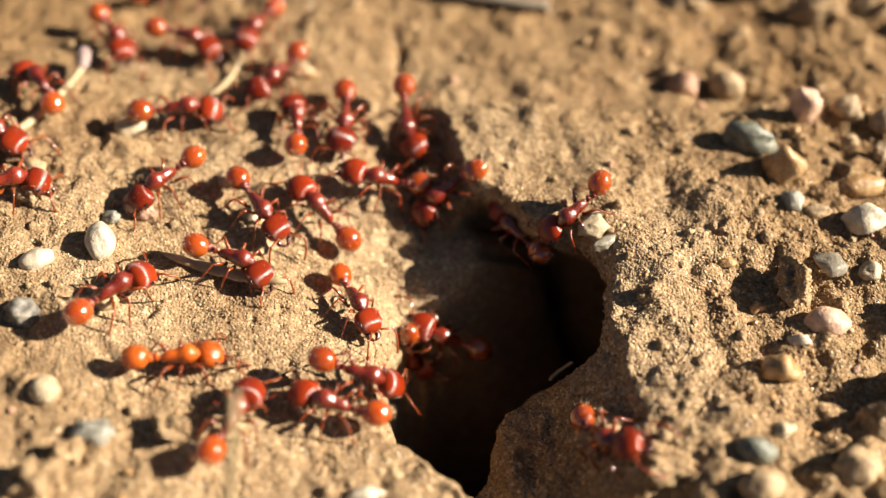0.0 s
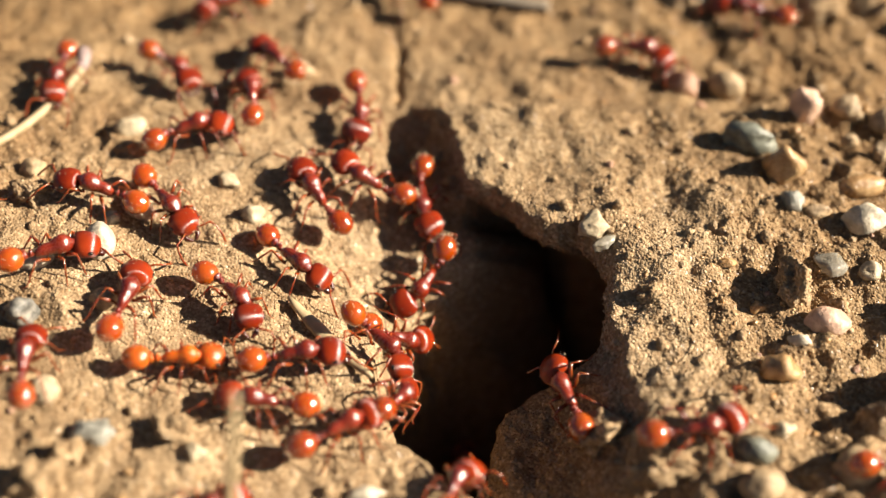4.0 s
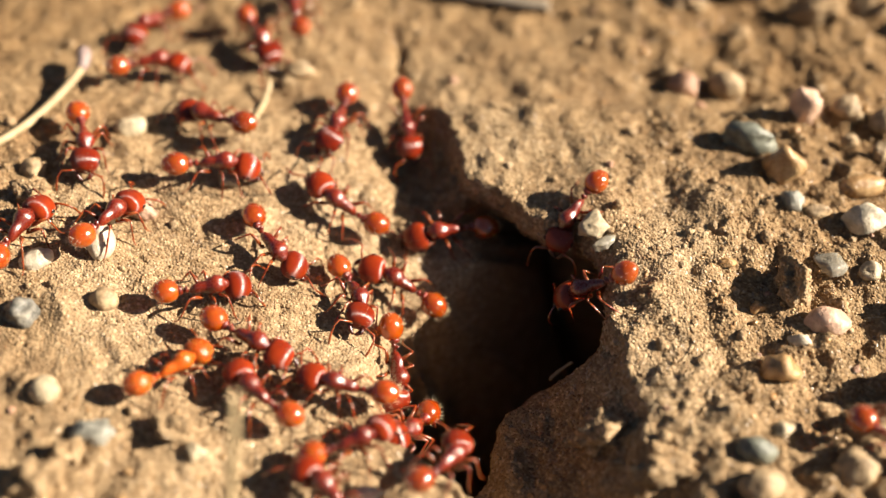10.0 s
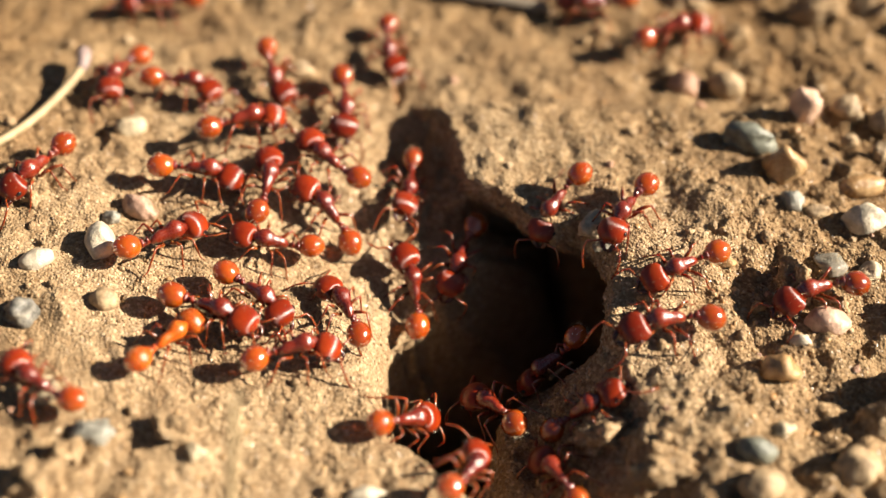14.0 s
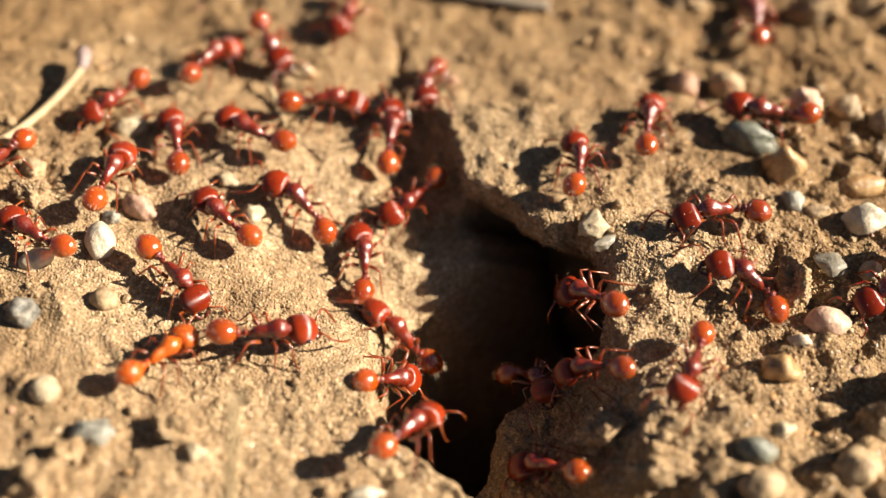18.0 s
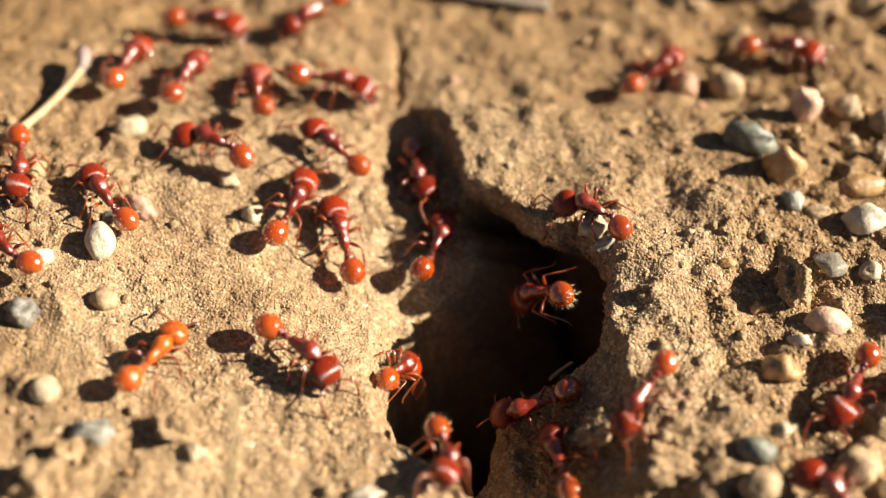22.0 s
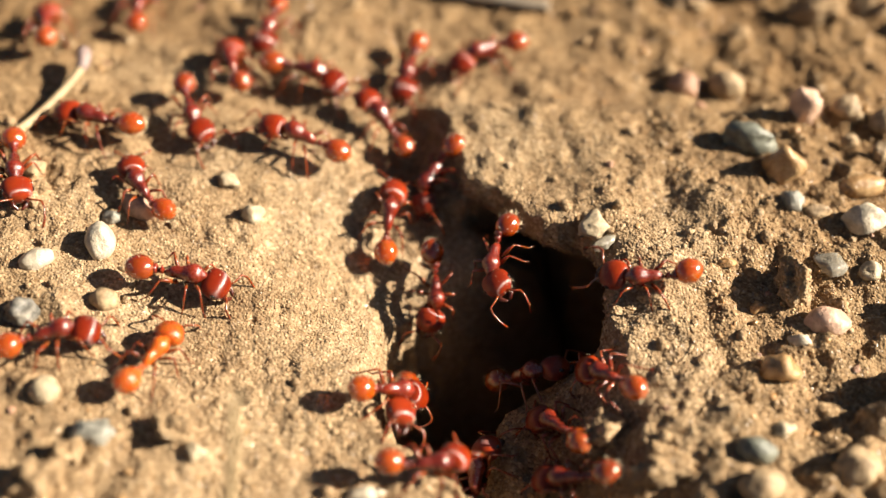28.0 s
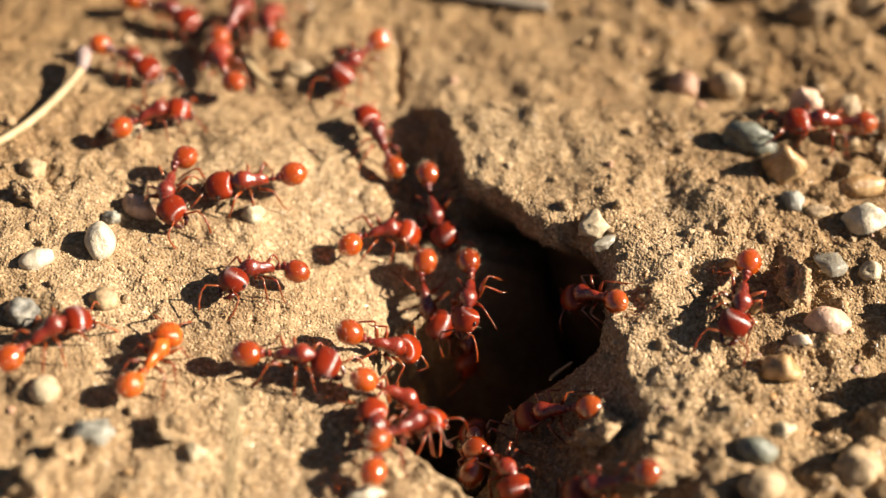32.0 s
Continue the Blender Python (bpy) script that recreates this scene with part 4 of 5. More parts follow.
    trek(ants[9], [(0, -5.3, 6.3, 185), (1, -6.0, 6.1, 189), (2, -5.7, 6.6, 184), (3, -5.8, 6.4, 178), (3.5, -6.3, 6.2, 170), (5.5, -6.4, 6.1, 115), (6, -6.2, 6.2, 107), (7, -6.2, 6.2, 108), (8, -6.2, 5.9, 115), (9, -6.5, 5.3, 143), (10, -8.2, 4.2, 154), (11, -8.2, 4.5, 148), (12, -9.8, 5.6, 147), (13, -9.3, 7.5, 137), (14, -9.2, 7.5, 141), (14.5, -9.2, 7.6, 142), (16.5, -11.0, 9.1, 133), (17, -11.4, 9.3, 130), (18, -15.3, 9.2, 150), (19, -14.9, 10.4, 125), (20, -16.3, 12.2, 124), (21, -16.4, 14.2, 114), (22, -15.5, 14.5, 101), (23, -15.0, 15.4, 106), (24, -14.6, 15.1, 105), (25, -15.2, 14.5, 107), (25.5, -15.7, 14.9, 109), (27.5, -17.7, 17.3, 104), (28, -17.6, 17.6, 106), (29, -17.2, 17.9, 108), (30, -17.9, 18.1, 107), (31, -18.5, 17.5, 111), (32, -18.4, 17.2, 112)])
    trek(ants[10], [(0, 0.6, 5.9, 198), (1, -1.1, 4.3, 244), (2, -3.3, 4.4, 217), (3, -0.5, 1.0, 244), (3.5, -1.1, -0.2, 255), (5.5, -4.3, -1.9, 116), (6, -8.2, 0.9, 148), (7, -7.7, -0.9, 154), (8, -22.6, 1.0, 174), (9, -27.7, 1.3, 190), (10.34, -43.5, -1.0, 188), (22.69, -41.9, -5.9, 10), (24, -31.6, -4.1, 90), (25.3, -42.0, -3.4, 176), (26.31, -41.6, -6.3, 7), (27.5, -32.2, -5.1, 11), (28.78, -43.9, -5.0, 179)])
    trek(ants[11], [(0, -9.9, 3.1, 137), (1, -1.7, -1.8, 83), (2, 0.3, -0.4, 108), (3.52, 0.1, -11.6, 264), (5.17, 0.1, -11.1, 72), (7, 4.3, 4.2, 204), (8, 1.7, 2.0, 169), (9, 0.6, 0.8, 205), (10, -0.5, 2.2, 192), (11, -1.1, 2.3, 201), (12, -0.7, -0.5, 259), (13, -0.2, 0.5, 248), (14, 0.1, 0.7, 248), (14.5, -0.0, 0.9, 254), (15.8, 0.1, -10.4, 266), (27.41, 0.4, -10.8, 217), (28, -4.2, -13.0, 266), (29, -11.9, -7.7, 334), (30, -10.3, -9.7, 324), (31, -9.8, -9.6, 339), (32, -5.2, -8.7, 10)],
         [(6.5,), (7, 5.2, 2.9, 2.6, 234, -33), (7.5, 3.7, 1.6, 1.7, 177, -36), (8, 4.1, -0.4, 2.8, 246, -9), (8.5, 3.5, -0.6, 0.7, 270, -20), (9, 2.8, 0.7, 0.8, 253, -9), (9.5, 0.7, 2.7, -1.2, 202, -14), (10, 0.3, 2.8, -1.1, 188, -2), (11,)])
    trek(ants[12], [(0, -21.2, 4.1, 225), (1, -21.0, 0.4, 271), (2, -18.2, -5.0, 320), (3, -16.1, -5.2, 332), (3.5, -14.6, -6.1, 330), (5.5, -18.4, -7.6, 223), (6, -19.0, -8.1, 202), (7, -20.0, -8.8, 207), (8, -22.0, -10.1, 234), (9, -23.4, -7.3, 211), (10, -17.1, -6.0, 15), (11, -12.9, -7.0, 330), (12, -12.0, -5.7, 342), (13, -10.9, -8.6, 303), (14, -13.5, -6.4, 324), (14.5, -12.7, -7.4, 326), (16.5, -13.3, -3.9, 186), (17, -13.2, -3.4, 166), (18, -16.7, 0.8, 137), (19, -20.0, 2.9, 147), (20, -24.4, 1.9, 180), (21, -26.1, 1.6, 158), (22, -25.7, 1.9, 128), (23, -29.1, 8.6, 116), (24, -34.1, 15.2, 125), (25.79, -48.2, 17.1, 172), (28.87, -44.8, 25.9, 3), (30, -35.7, 26.4, 290), (31, -33.4, 20.1, 302), (32, -26.2, 17.8, 329)])
    trek(ants[13], [(0, -14.3, 2.0, 306), (1, -15.3, 1.1, 271), (2, -15.1, 1.1, 304), (3, -12.6, -0.3, 315), (3.5, -12.0, -2.3, 317), (5.5, -10.6, -2.7, 326), (6, -9.9, -4.0, 318), (7, -10.2, -4.8, 314), (8, -10.8, -3.3, 315), (9, -13.7, -4.3, 281), (10, -13.3, -1.3, 309), (11, -11.9, 1.0, 354), (12, -12.2, 1.7, 37), (13, -13.2, 3.5, 60), (14, -13.6, 4.6, 83), (14.5, -13.4, 4.8, 81), (16.5, -17.7, 7.7, 117), (17, -19.1, 7.9, 126), (18, -20.8, 8.5, 103), (19, -21.6, 9.7, 94), (20, -21.4, 11.3, 101), (21, -21.8, 12.9, 92), (22, -20.9, 15.8, 76), (23, -20.5, 13.8, 28), (24, -19.4, 13.2, 332), (25, -19.5, 13.3, 332), (25.5, -19.6, 13.3, 331), (27.5, -20.5, 12.8, 294), (28, -20.2, 11.7, 289), (29, -19.9, 8.7, 265), (30, -19.6, 6.9, 230), (31, -20.3, 8.2, 192), (32, -20.6, 3.4, 262)])
    trek(ants[14], [(0, -15.6, -3.0, 343), (1, -9.8, -7.4, 336), (2, -8.9, -8.3, 323), (3, -6.7, -9.7, 331), (3.5, -5.2, -10.5, 324), (5.5, -6.2, -3.6, 317), (6, -5.1, -4.2, 324), (7, -4.1, -4.0, 351), (8, -4.1, -4.5, 331), (9, -4.2, -5.3, 322), (10, -7.1, -4.7, 294), (11, -6.2, -7.2, 293), (12, -5.4, -4.4, 334), (13, -5.7, -2.9, 216), (14, -13.2, -0.8, 182), (14.5, -16.3, -1.9, 201), (16.5, -27.4, -4.4, 164), (17, -27.4, -2.5, 143), (18, -29.9, -2.6, 148), (19, -30.2, -1.9, 137), (20, -30.4, -2.4, 145), (21, -30.3, -2.4, 141), (22, -31.4, -4.1, 140), (23.67, -44.8, -5.1, 184)])
    trek(ants[15], [(0, -23.6, -7.2, 50), (1, -22.4, -6.9, 36), (2, -23.4, -7.2, 53), (3, -22.7, -7.8, 81), (3.5, -22.4, -7.7, 77), (5.5, -24.1, -8.2, 102), (6, -23.9, -8.3, 111), (7, -26.6, -7.9, 120), (8, -29.7, -5.2, 127), (9, -31.3, -3.6, 126), (10, -30.7, -2.4, 70), (11, -31.3, 0.3, 83), (12, -27.2, 0.6, 28), (13, -19.2, -5.2, 359), (14, -16.3, -8.0, 339), (14.5, -15.4, -8.7, 329), (16.5, -18.4, -8.8, 328), (17, -15.7, -10.1, 338), (18, -12.5, -9.8, 10), (19, -12.0, -7.9, 37), (20, -13.7, -0.7, 59), (21, -13.2, 0.6, 58), (22, -11.9, 3.0, 70), (23, -13.0, 5.3, 111), (24, -14.2, 5.9, 126), (25, -20.5, 6.6, 160), (25.5, -21.6, 7.7, 139), (27.5, -25.2, 7.7, 170), (28, -27.3, 9.6, 162), (29, -33.0, 14.1, 143), (30.7, -47.6, 13.2, 183)])
    trek(ants[16], [(0, -7.1, -5.4, 297), (1, -5.4, -7.4, 300), (2, -4.4, -5.1, 332), (3, -4.6, -5.5, 310), (3.5, -4.1, -5.3, 348), (5.5, -4.4, -6.6, 50), (6, -0.2, -2.9, 28), (11.89, 0.3, -9.4, 14), (13, 20.9, -0.2, 204), (14, 17.0, -4.3, 204), (14.5, 13.8, -3.7, 175), (16.5, 15.7, -0.8, 312), (17, 19.7, -3.7, 328), (18, 16.9, -13.1, 248), (19, 13.9, -13.4, 177), (20, 12.6, -13.5, 166), (21, 16.2, -11.5, 219), (22, 14.2, -15.5, 232), (23, 16.0, -18.0, 52), (24, 14.8, -19.4, 36), (25, 23.2, -18.1, 152), (25.5, 19.1, -15.2, 152), (27.5, 12.3, -12.2, 131), (28, 12.5, -12.4, 130), (29, 11.5, -9.9, 125), (30, 12.4, -11.1, 114), (31, 13.4, -7.6, 117), (32, 11.6, -4.8, 135)])
    trek(ants[17], [(0, -0.6, -2.9, 186), (1, -0.8, -2.5, 197), (2, -3.3, -1.6, 151), (3, -7.9, 1.7, 136), (3.5, -10.1, 3.9, 130), (5.5, -10.4, 5.5, 122), (6, -11.6, 6.2, 124), (7, -13.9, 7.3, 155), (8, -14.2, 8.0, 135), (9, -16.5, 10.8, 140), (10, -18.3, 10.7, 156), (11, -24.4, 13.1, 155), (12, -26.1, 12.3, 163), (13, -28.9, 8.5, 215), (14, -30.6, 3.7, 239), (14.5, -30.2, 3.3, 242), (16.5, -33.0, 0.9, 125), (17.81, -45.1, 0.2, 183), (22.88, -37.9, -16.7, 359), (24, -28.9, -16.9, 19), (25, -24.4, -16.8, 344), (25.5, -18.4, -18.9, 344), (27.5, -20.9, -5.1, 323), (28, -18.9, -5.0, 355), (29, -22.7, -4.4, 329), (30, -16.6, -8.4, 330), (31, -12.2, -11.6, 345), (32, -10.5, -11.8, 357)])
    trek(ants[18], [(0, -2.4, -4.0, 325), (0.8, -2.2, -4.3, 325), (1.6, 0.8, -10.4, 326), (4.22, 0.6, -10.0, 271), (5.5, 0.5, -19.7, 287), (6.19, 0.5, -11.9, 94), (8.85, 0.1, -11.5, 271), (10, -0.1, -19.9, 55), (11, 2.2, -21.6, 38), (12, 6.5, -16.2, 70), (13, 10.0, -13.5, 60), (14, 10.8, -13.7, 15), (14.5, 13.8, -14.0, 195), (16.5, 11.3, -11.6, 217), (17, 10.9, -11.7, 200), (18, 11.4, -11.1, 153), (19, 8.5, -10.9, 178), (20, 9.4, -8.6, 110), (21, 13.2, -6.3, 77), (22, 11.5, 0.9, 141), (23, 5.6, 4.0, 165), (24, 5.6, 3.6, 172), (25, 5.2, 2.7, 174), (25.5, 1.8, 1.7, 185), (27.5, 1.3, -0.7, 211), (28, 0.3, -1.5, 225), (28.65, 0.2, -9.5, 258)],
         [(0, -2.3, -4.2, -7.8, 8, -78), (0.75, -2.3, -4.3, -7.7, 7, -77), (1.5,), (24,), (25, 5.7, 0.4, 3.0, 233, -12), (25.5, 5.4, -0.1, 2.9, 236, -11), (27.5, 4.4, -2.2, 2.0, 254, -14), (28, 3.8, -2.2, 1.7, 257, -15), (28.65,)])
    trek(ants[19], [(0, -18.4, -12.4, 11), (1, -18.3, -12.5, 14), (2, -18.3, -12.5, 14), (3, -18.3, -12.4, 12), (3.5, -18.3, -12.5, 9), (5.5, -18.3, -12.5, 9), (6, -18.3, -12.5, 8), (7, -18.2, -12.7, 10), (8, -17.6, -12.2, 11), (9, -16.8, -12.1, 12), (10, -18.4, -13.3, 41), (11, -19.6, -12.6, 66), (12, -19.2, -12.7, 79), (13, -19.0, -12.7, 76), (14, -19.2, -10.7, 51), (14.5, -19.2, -10.8, 45), (16.5, -19.4, -11.7, 53), (17, -19.5, -11.9, 51), (18, -19.5, -12.2, 50), (19, -19.9, -12.2, 61), (20, -19.9, -12.2, 61), (21, -19.9, -12.2, 61), (22, -19.9, -12.2, 61), (23, -20.0, -12.4, 65), (24, -19.9, -12.2, 61), (25, -19.9, -12.2, 61), (25.5, -19.9, -12.2, 61), (27.5, -19.9, -12.2, 61), (28, -20.1, -12.3, 63), (29, -19.9, -12.2, 61), (30, -19.9, -12.2, 61), (31, -19.9, -12.2, 61), (32, -20.0, -12.5, 67)])
    trek(ants[20], [(0, -14.2, -17.1, 69), (1, -13.9, -15.5, 72), (2, -11.9, -12.0, 52), (3, -10.8, -12.0, 22), (3.5, -10.6, -11.8, 16), (5.5, -9.3, -11.4, 5), (6, -9.9, -11.6, 360), (7, -10.7, -11.8, 357), (8, -7.9, -11.2, 359), (9, -7.2, -11.4, 359), (10, -4.6, -7.9, 278), (11, -3.7, -5.0, 302), (12, -2.6, -3.5, 346), (13, -1.8, -3.4, 353), (14, -2.6, -1.2, 101), (14.5, -3.8, -0.4, 98), (16.5, -5.4, 7.7, 93), (17, -4.9, 9.3, 94), (18, -5.0, 11.4, 86), (19, -5.3, 19.6, 79), (20, -3.6, 28.6, 76), (21, -3.5, 28.8, 79), (23.04, -7.4, 45.1, 103), (23.59, -9.0, 42.9, 278), (25, -6.0, 22.2, 280), (25.5, -4.9, 22.1, 293), (27.5, -2.0, 18.4, 255), (28, -2.5, 18.6, 257), (29, -4.0, 20.4, 223), (30, -6.3, 20.8, 220), (31, -7.7, 19.2, 233), (32, -7.5, 19.0, 238)])
    trek(ants[21], [(0, -6.3, -12.8, 354), (1, -6.1, -13.7, 356), (2, -4.7, -9.3, 50), (3, -4.5, -9.2, 53), (3.5, -4.4, -13.1, 66), (5.5, -3.7, -14.5, 71), (6, -3.6, -14.4, 69), (7, -4.2, -12.8, 85), (8, -3.8, -14.6, 73), (8.45, 1.0, -12.0, 6), (11.54, 0.4, -11.8, 152), (12, -4.4, -8.8, 251), (13, -6.0, -10.7, 120), (14, -7.6, -6.3, 117), (14.5, -8.1, -3.8, 120), (16.5, -5.7, -3.5, 91), (17, -5.4, -2.6, 81), (18, -6.4, -0.3, 94), (19, -6.0, 0.3, 105), (20, -3.4, 1.4, 64), (21, -1.3, 1.4, 59), (22, -0.8, 1.9, 71), (23, -0.2, 4.7, 93), (24, -1.4, 8.6, 105), (25, -3.5, 12.7, 122), (25.5, -3.7, 12.6, 120), (27.5, -0.3, 12.2, 209), (28, 0.1, 7.2, 234), (29, -0.1, 2.6, 252), (30, -0.7, 6.9, 276), (31, 0.2, 4.8, 290), (32, -0.3, 5.1, 285)])
    trek(ants[22], [(0, -7.6, -15.3, 166), (1, -7.4, -15.1, 162), (2, -7.5, -15.9, 171), (3, -10.3, -16.0, 170), (3.5, -11.6, -15.5, 171), (5.5, -13.8, -15.6, 186), (6, -13.7, -15.7, 187), (7, -13.7, -15.8, 187), (8, -13.4, -16.3, 195), (9, -12.7, -16.0, 189), (10, -12.8, -14.9, 138), (11, -15.1, -12.0, 127), (12, -16.2, -8.8, 112), (13, -14.2, -9.2, 78), (14, -10.4, -11.1, 20), (14.5, -9.2, -11.6, 22), (16.5, -6.1, -12.3, 351), (17, -5.9, -12.7, 352), (18, -4.9, -10.4, 37), (19, -4.6, -9.3, 45), (20, -4.6, -10.1, 355), (21, -4.6, -9.4, 62), (22, -4.4, -8.8, 65), (23, -4.8, -3.2, 65), (24, -4.1, -1.2, 348), (25, -4.1, -0.8, 28), (25.5, -3.6, 0.6, 59), (27.5, -3.9, 2.8, 81), (28, -4.5, 3.9, 84), (29, -5.6, 4.0, 100), (30, -7.2, 5.0, 114), (31, -6.6, 4.0, 96), (32, -5.2, 2.3, 27)])
    trek(ants[23], [(0, 12.0, -17.1, 301), (1, 11.8, -16.3, 315), (2, 14.2, -18.3, 312), (3, 15.4, -19.1, 330), (3.5, 16.2, -17.8, 13), (5.5, 18.3, -18.7, 359), (6, 21.6, -19.3, 353), (7, 24.3, -21.0, 332), (8, 27.3, -21.4, 164), (9, 29.3, -20.7, 312), (10, 30.3, -18.6, 326), (11.87, 30.6, -35.0, 271), (20.9, 27.5, -31.2, 105), (22, 25.3, -22.7, 115), (23.55, 25.3, -35.1, 270)])
    trek(ants[24], [(0, 10.4, 1.0, 214), (1, 10.4, 0.4, 202), (2, 1.7, -0.2, 203), (3, 0.5, -1.8, 294), (3.5, -0.5, -2.6, 24), (5.5, 6.8, -9.8, 106), (6, 8.0, -9.4, 76), (7, -4.1, -6.0, 61), (8, -4.4, -8.8, 331), (9, -0.5, -2.3, 308), (9.54, 0.8, -10.2, 288), (11.08, 0.4, -9.9, 311), (12, 5.0, -11.6, 228), (13, 9.2, -8.8, 181), (14, 8.4, -8.6, 207), (14.5, 8.4, -9.2, 184), (16.5, 7.0, -9.8, 6), (17, 7.0, -9.6, 352), (18, 7.6, -9.3, 309), (19, 5.2, -13.7, 245), (20, -1.5, -18.0, 284), (21, -0.5, -19.2, 281), (22, -0.4, -19.2, 280), (23, -4.4, -9.0, 264), (24, -5.2, -8.0, 113), (25, -14.7, -0.8, 141), (25.5, -15.0, 0.2, 131), (27.5, -21.4, 2.7, 144), (28, -23.1, 3.2, 128), (29, -24.2, 6.5, 106), (30, -33.0, 7.6, 98), (31, -28.5, 10.5, 48), (32, -23.2, 10.9, 36)])
    trek(ants[25], [(0, 5.4, 1.7, 127), (1, 6.3, 2.6, 90), (2, 8.0, 13.6, 87), (3, 2.0, 19.6, 132), (3.5, -2.5, 23.6, 135), (6.01, -5.3, 45.8, 97), (6.53, -7.9, 42.9, 281), (8, -4.0, 23.5, 274), (9, -2.8, 17.9, 273), (10, -2.9, 13.0, 278), (11, -3.2, 9.3, 267), (12, -3.2, 8.4, 264), (13, -3.1, 6.7, 267), (14, -3.4, 6.6, 265), (14.5, -3.4, 7.5, 263), (16.5, -0.6, 5.4, 270), (17, -0.9, 3.9, 246), (18, -2.9, 5.5, 229), (19, -4.6, 6.5, 205), (20, -7.1, 6.5, 182), (21, -8.6, 7.8, 147), (22, -8.9, 8.8, 136), (23, -8.7, 9.4, 141), (24, -8.6, 9.2, 144), (25, -8.3, 9.2, 138), (25.5, -8.5, 9.4, 141), (27.5, -5.0, 12.9, 129), (28, -5.4, 12.6, 126), (29, -6.3, 12.0, 128), (30, -6.2, 11.3, 124), (31, -6.3, 10.5, 120), (32, -5.8, 10.6, 116)])
    trek(ants[26], [(0, -34.9, 7.9, 322), (1, -34.5, 7.7, 318), (2, -29.3, 5.7, 322), (3, -30.4, 3.2, 298), (3.5, -31.7, 0.5, 283), (5.26, -45.7, 0.5, 180), (23.91, -39.8, -10.0, 4), (25, -31.1, -9.4, 26), (26.22, -42.7, -11.8, 192)])
    trek(ants[27], [(0, -32.7, 2.1, 30), (1, -27.5, -0.7, 6), (2, -24.7, -0.6, 27), (3, -25.4, 1.5, 107), (3.5, -25.8, 1.6, 128), (5.5, -26.9, 5.3, 278), (6, -27.2, 4.3, 273), (7, -26.0, 4.4, 313), (8, -26.4, 5.9, 320), (9, -28.2, 8.9, 300), (10, -27.8, 7.2, 287), (11, -27.9, 7.7, 312), (12, -23.3, 5.6, 334), (13, -21.5, 4.6, 332), (14, -18.7, 4.9, 359), (14.5, -18.2, 4.9, 349), (16.5, -20.7, -1.7, 285), (17, -20.5, -2.0, 295), (18, -19.5, -5.0, 316), (19, -18.9, -5.9, 333), (20, -16.9, -6.8, 331), (21, -9.6, -10.4, 335), (22, -9.9, -11.2, 322), (23, -7.7, -12.5, 348), (24, -6.0, -12.9, 343), (25, -5.1, -13.1, 5), (25.5, -5.0, -13.2, 2), (27.5, -4.9, -13.8, 10), (28, -4.5, -13.1, 26), (29, -5.6, -12.9, 46), (30, -6.2, -13.7, 33), (31, -4.8, -10.2, 56), (32, -4.2, -14.2, 349)])
    trek(ants[28], [(0, -24.3, 29.0, 26), (2.05, -26.7, 45.2, 99), (10.96, -10.3, 46.0, 281), (13, -6.7, 28.0, 257), (14, -5.0, 21.1, 276), (14.5, -4.9, 21.0, 272), (16.5, -4.0, 18.4, 269), (17, -3.4, 20.7, 281), (18, -1.0, 16.1, 258), (19, -2.5, 12.1, 233), (20, -2.0, 12.5, 268), (21, -0.8, 8.2, 292), (22, -1.9, 8.3, 281), (23, -3.5, 5.7, 272), (24, -3.0, 3.5, 310), (25, 0.1, 0.3, 294), (26.63, 0.5, -11.7, 269), (29.08, 1.0, -10.8, 179), (30, -6.2, -8.8, 118), (31, -9.6, -4.6, 149), (32, -13.7, -4.1, 198)])
    trek(ants[29], [(0, -9.8, 42.5, 278), (1, -7.1, 24.7, 45), (2, -2.7, 28.4, 37), (3.94, -3.1, 45.1, 91), (4.7, 8.8, 46.4, 278), (6, 12.5, 18.1, 225), (7.53, 15.4, 46.8, 84), (12.09, 11.8, 46.7, 274), (14, 13.1, 26.3, 175), (15.19, 13.7, 44.5, 88), (17.29, 10.5, 45.4, 264), (19, 8.3, 24.8, 150), (20.66, 7.2, 44.9, 94), (23.41, 6.0, 42.1, 270), (25, 5.9, 29.2, 98), (26.28, 3.0, 42.9, 103)])
    trek(ants[30], [(0, 6.3, -36.4, 82), (1, 9.0, -18.9, 146), (2, 4.0, -14.8, 106), (3, 5.1, -13.9, 117), (3.5, 7.7, -12.5, 95), (5.5, 14.7, -11.2, 176), (6, 12.1, -11.2, 138), (7, 8.4, -8.7, 156), (8.01, 0.9, -9.5, 155), (11.21, 0.7, -10.0, 295), (12, 4.2, -12.1, 195), (13, 4.8, -11.0, 105), (14, 4.6, -11.6, 125), (14.5, 4.5, -11.6, 161), (14.99, 0.4, -10.2, 126), (17.39, 0.6, -10.5, 177), (18, -4.5, -6.6, 148), (19, -7.6, -4.9, 121), (20, -8.6, -1.7, 113), (21, -8.0, 0.7, 106), (22, -8.2, 1.3, 107), (23, -8.3, 1.8, 105), (24, -9.2, 1.4, 93), (25, -8.7, 3.6, 90), (25.5, -10.6, 5.1, 110), (27.5, -10.1, 8.7, 163), (28, -11.4, 9.0, 158), (29, -11.5, 7.2, 200), (30, -13.0, 6.1, 208), (31, -14.5, 4.2, 214), (32, -14.7, 4.3, 195)])
    trek(ants[31], [(0, 54.3, 16.7, 175), (1, 34.7, 18.4, 169), (2.72, 58.1, 18.2, 359)])
